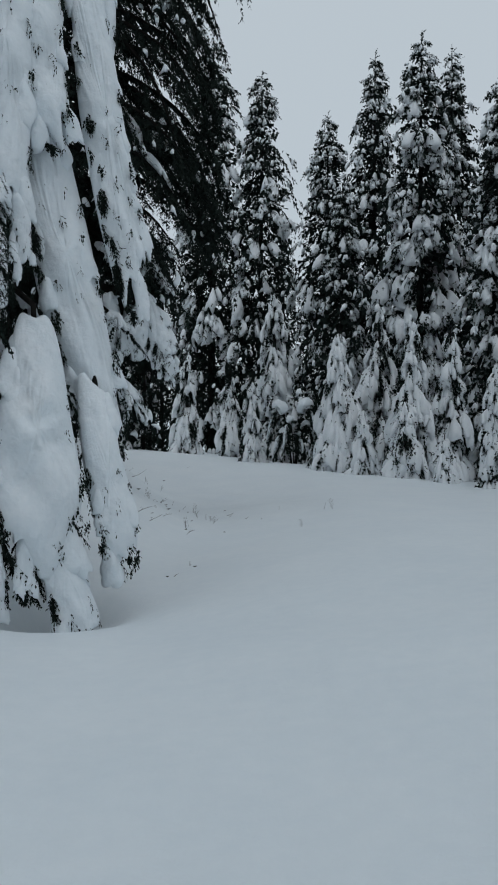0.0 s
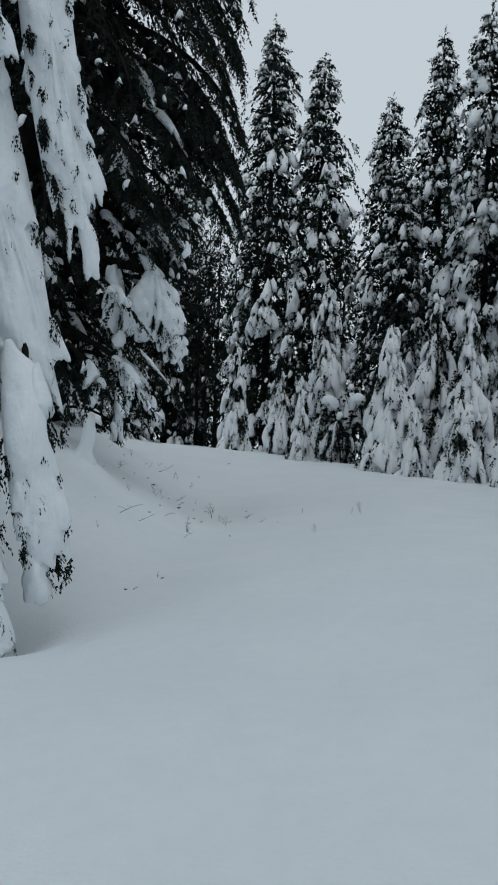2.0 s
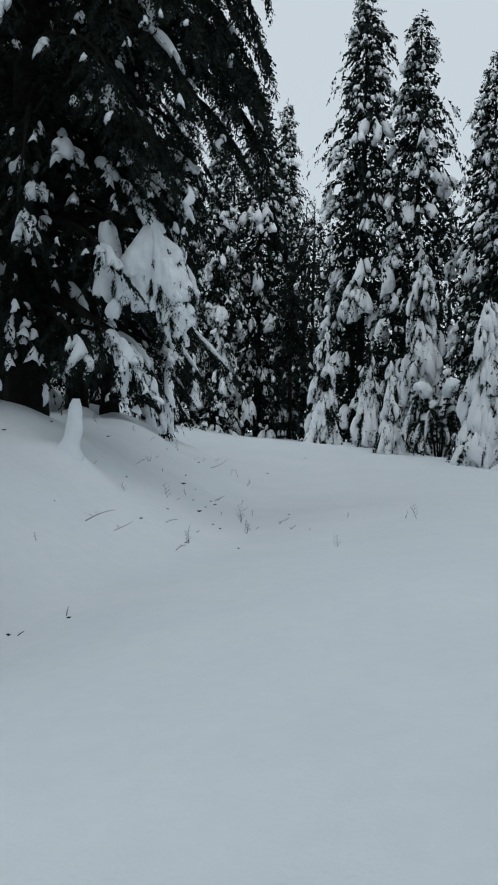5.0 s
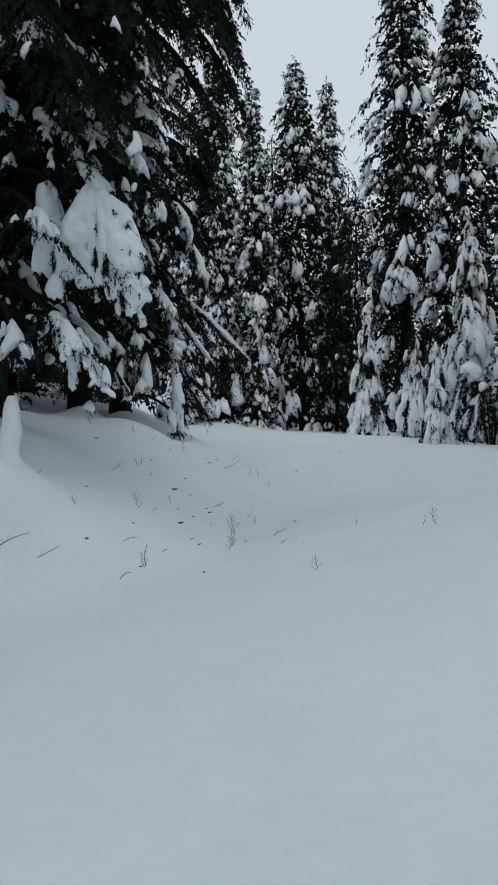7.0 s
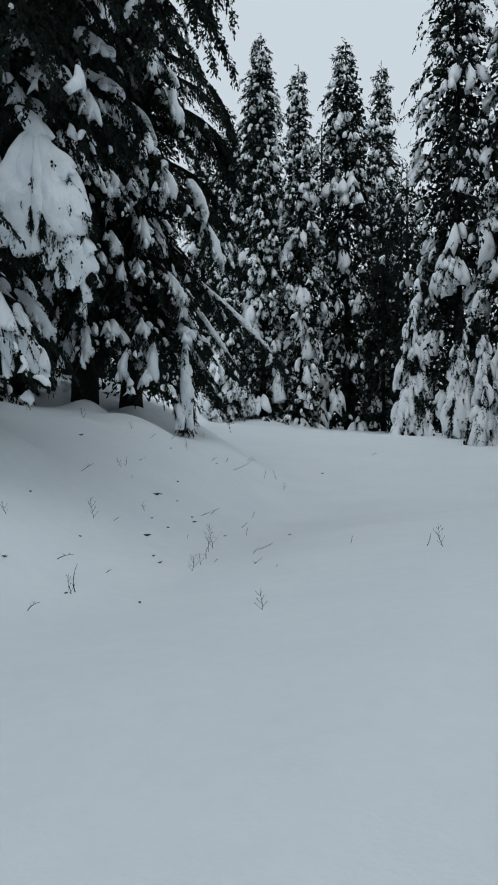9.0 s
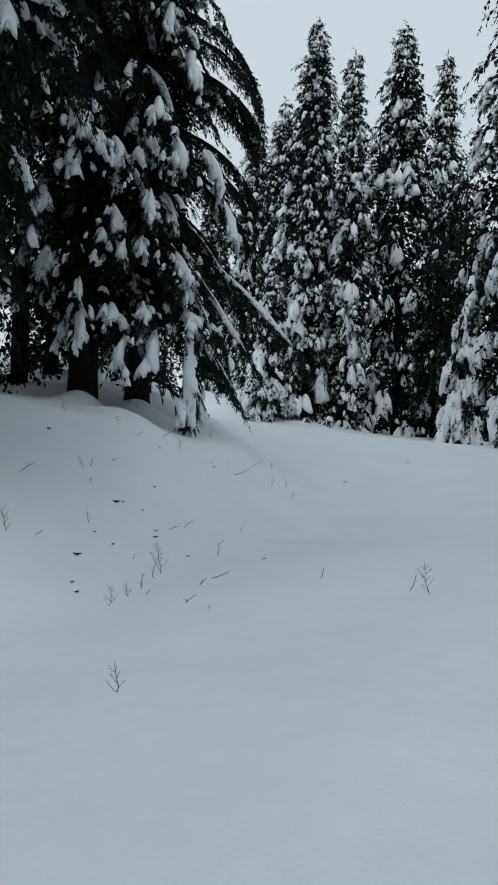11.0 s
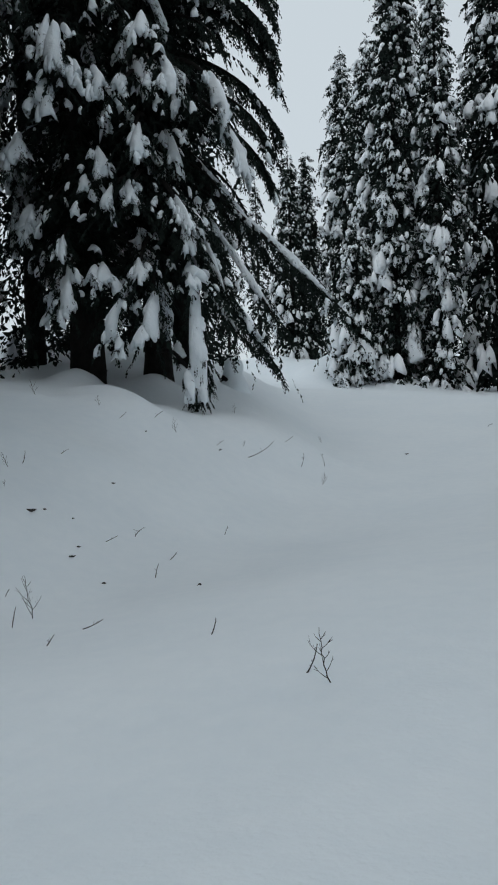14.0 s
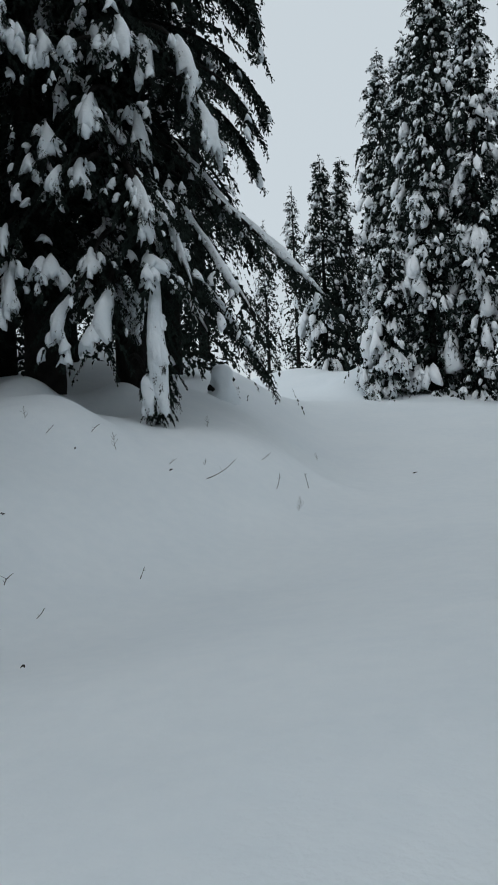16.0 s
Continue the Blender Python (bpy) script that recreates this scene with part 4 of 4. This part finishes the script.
# the bough that hangs to the snow beside its trunk
foot = np.array([-7.8, 30.6, float(land(-7.8, 30.6)) - 0.1])
for top, belly, tip, half, taper in [((-5.37, 28.75, 3.48), (-5.23, 28.6, 2.44), (-5.21, 28.62, 1.43), 0.21, 0.4), ((-5.43, 28.55, 2.0), (-5.31, 28.45, 1.72), (-5.33, 28.5, 1.41), 0.13, 0.8)]:
    hanging_load(gap_fir, np.array(top) - foot, np.array(belly) - foot, np.array(tip) - foot, half, taper, 590, 1.2, 1.4)

# firs further back on the bank
for i, (x, y, h, w) in enumerate([(-11.3, 30.5, 22.0, 2.6), (-9.6, 33.8, 21.0, 2.3), (-13.5, 36.5, 22.0, 2.6), (-12.0, 24.0, 22.0, 2.8), (-16.0, 31.0, 22.0, 2.8), (-15.5, 42.0, 20.0, 2.4), (-10.6, 27.3, 20.0, 2.4), (-14.0, 27.0, 21.0, 2.6), (-12.4, 33.2, 20.0, 2.4)]):
    tall_fir("fir_tree", x, y, h, w, 600 + i, "dark fir on the bank with little snow on its boughs", snowy=0.35, low_snow=0.35, group="firs on the bank", bare=0.02, spacing=0.6, leafy=30, coarse=True, leaf=0.6)


# ---------------------------------------------------------------- the arched sapling in front of the far firs
def arched_sapling(x, y, seed):
    rng = np.random.default_rng(seed)
    tree = thing("arched_sapling", x, y, float(land(x, y)) - 0.15, "young fir bent over under a rounded cap of snow", "tree", "young snow-laden firs")
    stem, needles, snow = Geo(), Geo(), Geo()
    for dx, dy, top, far in ((0.3, -0.2, 3.0, 0.8), (-0.65, 0.1, 2.9, -0.6), (-0.2, -0.35, 2.3, -0.3), (0.4, -0.1, 2.1, 0.6), (0.05, -0.3, 1.6, 0.3), (-0.5, -0.2, 1.7, -0.4)):
        line = curve((dx * 0.2, dy * 0.2, 0), (dx, dy, top * 1.75), (dx + far, dy * 1.5, top * 0.3), 16)
        tube(stem, line, np.linspace(0.035, 0.01, 16), 6)
        branchlets(needles, line, rng, 30, 0.6, 0.12, 9, True, 0.8)
        top_line, _ = along(line[None], np.linspace(0.33, 0.72, 13)[None])
        big = top > 2.5
        drapes(snow, top_line + [0, 0, 0.08], np.array([0.5 if big else 0.22]), np.array([0.34 if big else 0.14]), rng, 7, 30, 0.2, 0.85, 0.35, 0.2, 0.6)
        side_line, _ = along(line[None], np.linspace(0.7, 0.97, 13)[None])
        clump(snow, needles, side_line[0], 0.13, rng)
    stem.part("stem", BARK, tree)
    needles.part("crown", NEEDLES, tree, smooth=False)
    snow.part("snow_cap", SNOW_DRAPE, tree, "rounded cap of snow")
    return tree


arched_sapling(2.15, 40.3, 701)


# ---------------------------------------------------------------- twigs, sticks and needles chips on the snow
def forked_twig(x, y, high, seed):
    """A dead twig tip that sticks up out of the snow, with side shoots."""
    rng = np.random.default_rng(seed)
    g = Geo()
    lean = rng.uniform(0.1, 0.6) * rng.choice([-1, -1, 1])
    line = curve((0, 0, -0.03), (lean * high * 0.75, 0.05 * high, high * 0.35), (lean * high * 0.8, rng.uniform(-0.2, 0.2) * high, high), 11)
    line[1:-1] += rng.normal(size=(9, 3)) * 0.014 * high
    r = 0.0022 + 0.007 * high
    tube(g, line, np.linspace(r, 0.0013, 11), 6)
    count = 4 + int(high * 16)
    for i in range(count):
        u = 0.15 + 0.75 * (i + rng.uniform(0, 0.8)) / count
        p, d = along(line[None], np.array([[u]]))
        p, d = p[0, 0], d[0, 0]
        side = np.array([1.0 if i % 2 else -1.0, rng.uniform(-0.6, 0.6), 0.0])
        far = high * rng.uniform(0.25, 0.55) * (1.15 - 0.7 * u)
        way = unit(d * rng.uniform(0.5, 1.0) + side * rng.uniform(0.6, 1.0))
        shoot = curve(p, p + way * far * 0.55, p + way * far * 0.85 + [0, 0, 0.3 * far], 6)
        tube(g, shoot, np.linspace(0.55 * r, 0.0009, 6), 5)
        for w in rng.uniform(0.35, 0.85, 2 if high > 0.2 else 1):
            m, _ = along(shoot[None], np.array([[w]]))
            tube(g, [m[0, 0], m[0, 0] + (way * 0.5 + rng.normal(size=3) * [0.4, 0.3, 0.2] + [0, 0, 0.4]) * far * 0.35], [0.0014, 0.0007], 4)
    ob = g.part("twig", TWIG)
    ob.location = (x, y, float(land(x, y)))
    return tagged(ob, "dead forked twig sticking out of the snow", "twig", "twigs in the snow")


def stick(x, y, long, upright, seed):
    rng = np.random.default_rng(seed)
    g = Geo()
    a = rng.uniform(-0.5, 0.5)
    end = (long * math.cos(a), long * math.sin(a) * 0.5, 0.03 + long * rng.uniform(0.05, 0.55)) if not upright else (rng.normal() * 0.2 * long, 0.05, long)
    start = (0, 0, -0.015)
    mid = [(s + e) / 2 + rng.choice([-1, 1]) * rng.uniform(0.04, 0.18) * long for s, e in zip(start, end)]
    mid[2] = max(mid[2], 0.02)
    line = curve(start, mid, end, 9)
    tube(g, line, np.linspace(0.0035 + 0.006 * long, 0.002, 9), 6, 0.1, rng)
    for u in rng.uniform(0.25, 0.85, 3):
        p, _ = along(line[None], np.array([[u]]))
        tube(g, [p[0, 0], p[0, 0] + np.array([rng.normal() * 0.15, rng.normal() * 0.1, 0.12]) * long], [0.0022, 0.001], 5)
    ob = g.part("stick", TWIG)
    ob.location = (x, y, float(land(x, y)) + 0.005)
    return tagged(ob, "thin bent dead stick lying in the snow", "stick", "sticks in the snow")


def chip(x, y, long, seed):
    """A fallen scrap of bark or a tuft of needles, half sunk."""
    rng = np.random.default_rng(seed)
    g = Geo()
    a = rng.uniform(-0.7, 0.7)
    way = np.array([math.cos(a), math.sin(a) * 0.6, 0.12])
    pts = np.linspace(-0.5, 0.5, 6)[:, None] * way * max(1.5 * long, 0.05) + [0, 0, 0.012] + rng.normal(size=(6, 3)) * 0.004
    tube(g, pts, np.array([0.3, 0.8, 1.0, 0.9, 0.7, 0.2]) * (0.005 + 0.1 * long), 7, 0.18, rng)
    ob = g.part("bark_scrap", TWIG)
    ob.location = (x, y, float(land(x, y)))
    return tagged(ob, "dark scrap of bark fallen on the snow", "bark", "bark scraps on the snow")


FORKED = [
    (1.9, 20.02, 0.25), (-1.3, 21.08, 0.34), (-3.79, 23.07, 0.18), (-3.39, 22.63, 0.08), (-2.46, 21.36, 0.14), (-0.9, 19.8, 0.15), (-2.95, 28.79, 0.2),
    (-4.98, 32.54, 0.15), (-5.32, 26.19, 0.18), (-6.1, 25.64, 0.23), (-4.36, 26.82, 0.2), (-2.52, 18.31, 0.17), (-2.28, 19.72, 0.28), (-0.83, 19.39, 0.19),
    (-2.14, 14.52, 0.11), (-1.28, 17.65, 0.2), (-4.07, 28.19, 0.1), (-5.32, 29.81, 0.15), (0.98, 16.83, 0.18),
]
STICKS_NEAR = [
    (1.7, 20.13, 0.13, 1), (-1.03, 20.25, 0.13, 1), (0.68, 20.73, 0.09, 1), (-0.57, 20.89, 0.19, 0), (-0.16, 19.53, 0.14, 0), (0.24, 19.25, 0.04, 1),
    (-1.25, 16.87, 0.17, 0), (-1.31, 17.74, 0.27, 1), (-1.85, 18.21, 0.22, 0), (-1.47, 18.57, 0.08, 0),
    (-1.26, 20.84, 0.13, 1), (-0.8, 19.94, 0.06, 0), (-0.49, 20.47, 0.07, 0), (-2.28, 20.15, 0.09, 0), (-1.11, 12.11, 0.07, 0), (-2.16, 15.89, 0.41, 0),
    (-1.92, 16.3, 0.26, 0), (-0.91, 12.64, 0.07, 1), (-3.07, 18.27, 0.07, 0), (-1.73, 21.18, 0.05, 1),
]
STICKS_FAR = [
    (-3.51, 29.94, 0.23, 1), (-2.23, 25.0, 0.1, 1), (-1.85, 23.42, 0.13, 0), (-2.4, 23.07, 0.19, 0), (-3.79, 27.9, 0.48, 0), (-4.13, 27.56, 0.12, 0),
    (-2.57, 36.07, 0.14, 0), (-3.9, 23.36, 0.14, 1), (-3.48, 21.31, 0.21, 0), (-2.44, 23.6, 0.2, 0), (-3.52, 29.11, 0.22, 1), (-4.05, 24.11, 0.13, 0),
    (-1.48, 22.78, 0.13, 1), (-4.11, 29.6, 0.16, 0), (-4.69, 26.73, 0.18, 0), (-4.91, 26.16, 0.13, 0),
]
SCRAPS = [
    (-2.93, 22.55, 0.13), (-2.78, 23.0, 0.06), (-2.17, 22.38, 0.05), (-2.32, 22.63, 0.04), (-2.05, 21.24, 0.04), (-3.39, 24.32, 0.04), (-3.23, 32.92, 0.06),
    (-0.65, 22.38, 0.02), (-1.59, 22.2, 0.02), (-5.11, 23.89, 0.08), (-4.47, 26.24, 0.04), (-0.54, 17.63, 0.03), (-1.32, 17.59, 0.03), (-2.0, 17.56, 0.04),
    (-1.33, 19.59, 0.04), (-1.5, 19.75, 0.03), (-1.94, 20.4, 0.1), (-2.86, 19.2, 0.03), (-2.09, 19.06, 0.03), (-2.29, 21.22, 0.03), (-0.83, 12.52, 0.04),
    (-1.19, 12.13, 0.02), (-4.34, 19.39, 0.06), (-4.44, 17.91, 0.07), (-2.55, 15.79, 0.02), (-2.95, 22.76, 0.06), (-3.96, 27.4, 0.04),
]
for i, (x, y, h) in enumerate(FORKED):
    forked_twig(x, y, h, 800 + i)
for i, (x, y, h, up) in enumerate(STICKS_NEAR + STICKS_FAR):
    stick(x, y, h, up, 830 + i)
for i, (x, y, h) in enumerate(SCRAPS):
    chip(x, y, h, 860 + i)


# ---------------------------------------------------------------- unseen wood added round the path to block low sky and darken the snow
ring = np.random.default_rng(77)
UNSEEN_RING = [(13.5 + ring.uniform(0, 2), y, 26) for y in range(-6, 40, 5)] + [(18.5 + ring.uniform(0, 3), y + 2.5, 28) for y in range(-10, 40, 6)]
UNSEEN_RING += [(x, -11 + ring.uniform(-3, 1), 26) for x in range(-10, 13, 5)] + [(x + 2.5, -18 + ring.uniform(-2, 2), 28) for x in range(-14, 16, 6)]
UNSEEN_RING += [(-10.0, 4, 24), (-12.5, 11, 25), (-10.5, -4, 26), (-16.0, 7, 26), (-16.5, 16, 25), (-14, 21, 23), (-15.5, -2, 26), (17, 37, 24)]
for i, (x, y, h) in enumerate(UNSEEN_RING):
    tall_fir("fir_tree", x, y, h, 3.3, 900 + i, FIR, snowy=0.25, group="firs round the clearing", spacing=1.6, leafy=13, coarse=True)


# ---------------------------------------------------------------- snow-capped stumps on the bank
def snow_post(x, y, high, wide, seed):
    rng = np.random.default_rng(seed)
    post = thing("stump", x, y, float(land(x, y)) - 0.45, "broken stump buried under a tall cap of snow", "stump", "buried stumps")
    wood, snow, bits = Geo(), Geo(), Geo()
    hs = np.linspace(0, high * 0.8, 5)
    tube(wood, np.stack([0 * hs, 0 * hs, hs], 1), np.full(5, wide * 0.55), 10, 0.08, rng)
    u = np.linspace(0, 1, 14)
    flare = 3.2 * np.clip(0.75 - u, 0, 1) ** 2
    r = wide * (1.0 + flare + 0.1 * np.sin(5 * u + seed)) * np.clip((1.03 - u) / 0.2, 0, 1) ** 0.4
    a = np.linspace(0, 2 * np.pi, 18, endpoint=False)
    ring = np.stack([r[:, None] * np.cos(a), r[:, None] * np.sin(a), (high * u)[:, None] + 0 * a], -1)
    axis = np.stack([0 * u, 0 * u, high * u], 1)[:, None]
    ring = axis + (ring - axis) * (1 + 0.3 * lumps(ring + seed))[..., None] + np.array([0.04 * high, 0, 0]) * (u**2)[:, None, None] - np.array([0.7 * wide, 0, 0]) * flare[:, None, None]
    snow.add(np.concatenate([ring.reshape(-1, 3), ring[-1:].mean(1)]), np.concatenate([grid_tris(14, 18, True), [[14 * 18, 13 * 18 + j, 13 * 18 + (j + 1) % 18] for j in range(18)]]))
    wood.part("wood", BARK, post)
    snow.part("snow_cap", SNOW, post, "tall cap of snow")
    # a dark bark-coloured piece stands in for a shaded hole in the snow
    s = np.linspace(0, 1, 6)
    tube(bits, np.stack([0.2 * wide - 0.45 * wide * s, -wide * (0.9 + 0.25 * np.sin(3 * s)), high * 0.56 + 0.25 * wide * s**2], 1), wide * np.array([0.12, 0.2, 0.14, 0.22, 0.16, 0.06]), 7, 0.3, rng)
    bits.part("dark_spot", BARK, post, "dark spot on the snow cap")
    return post


snow_post(-3.3, 18.0, 1.25, 0.12, 3)
snow_post(-7.3, 32.6, 1.1, 0.24, 8)
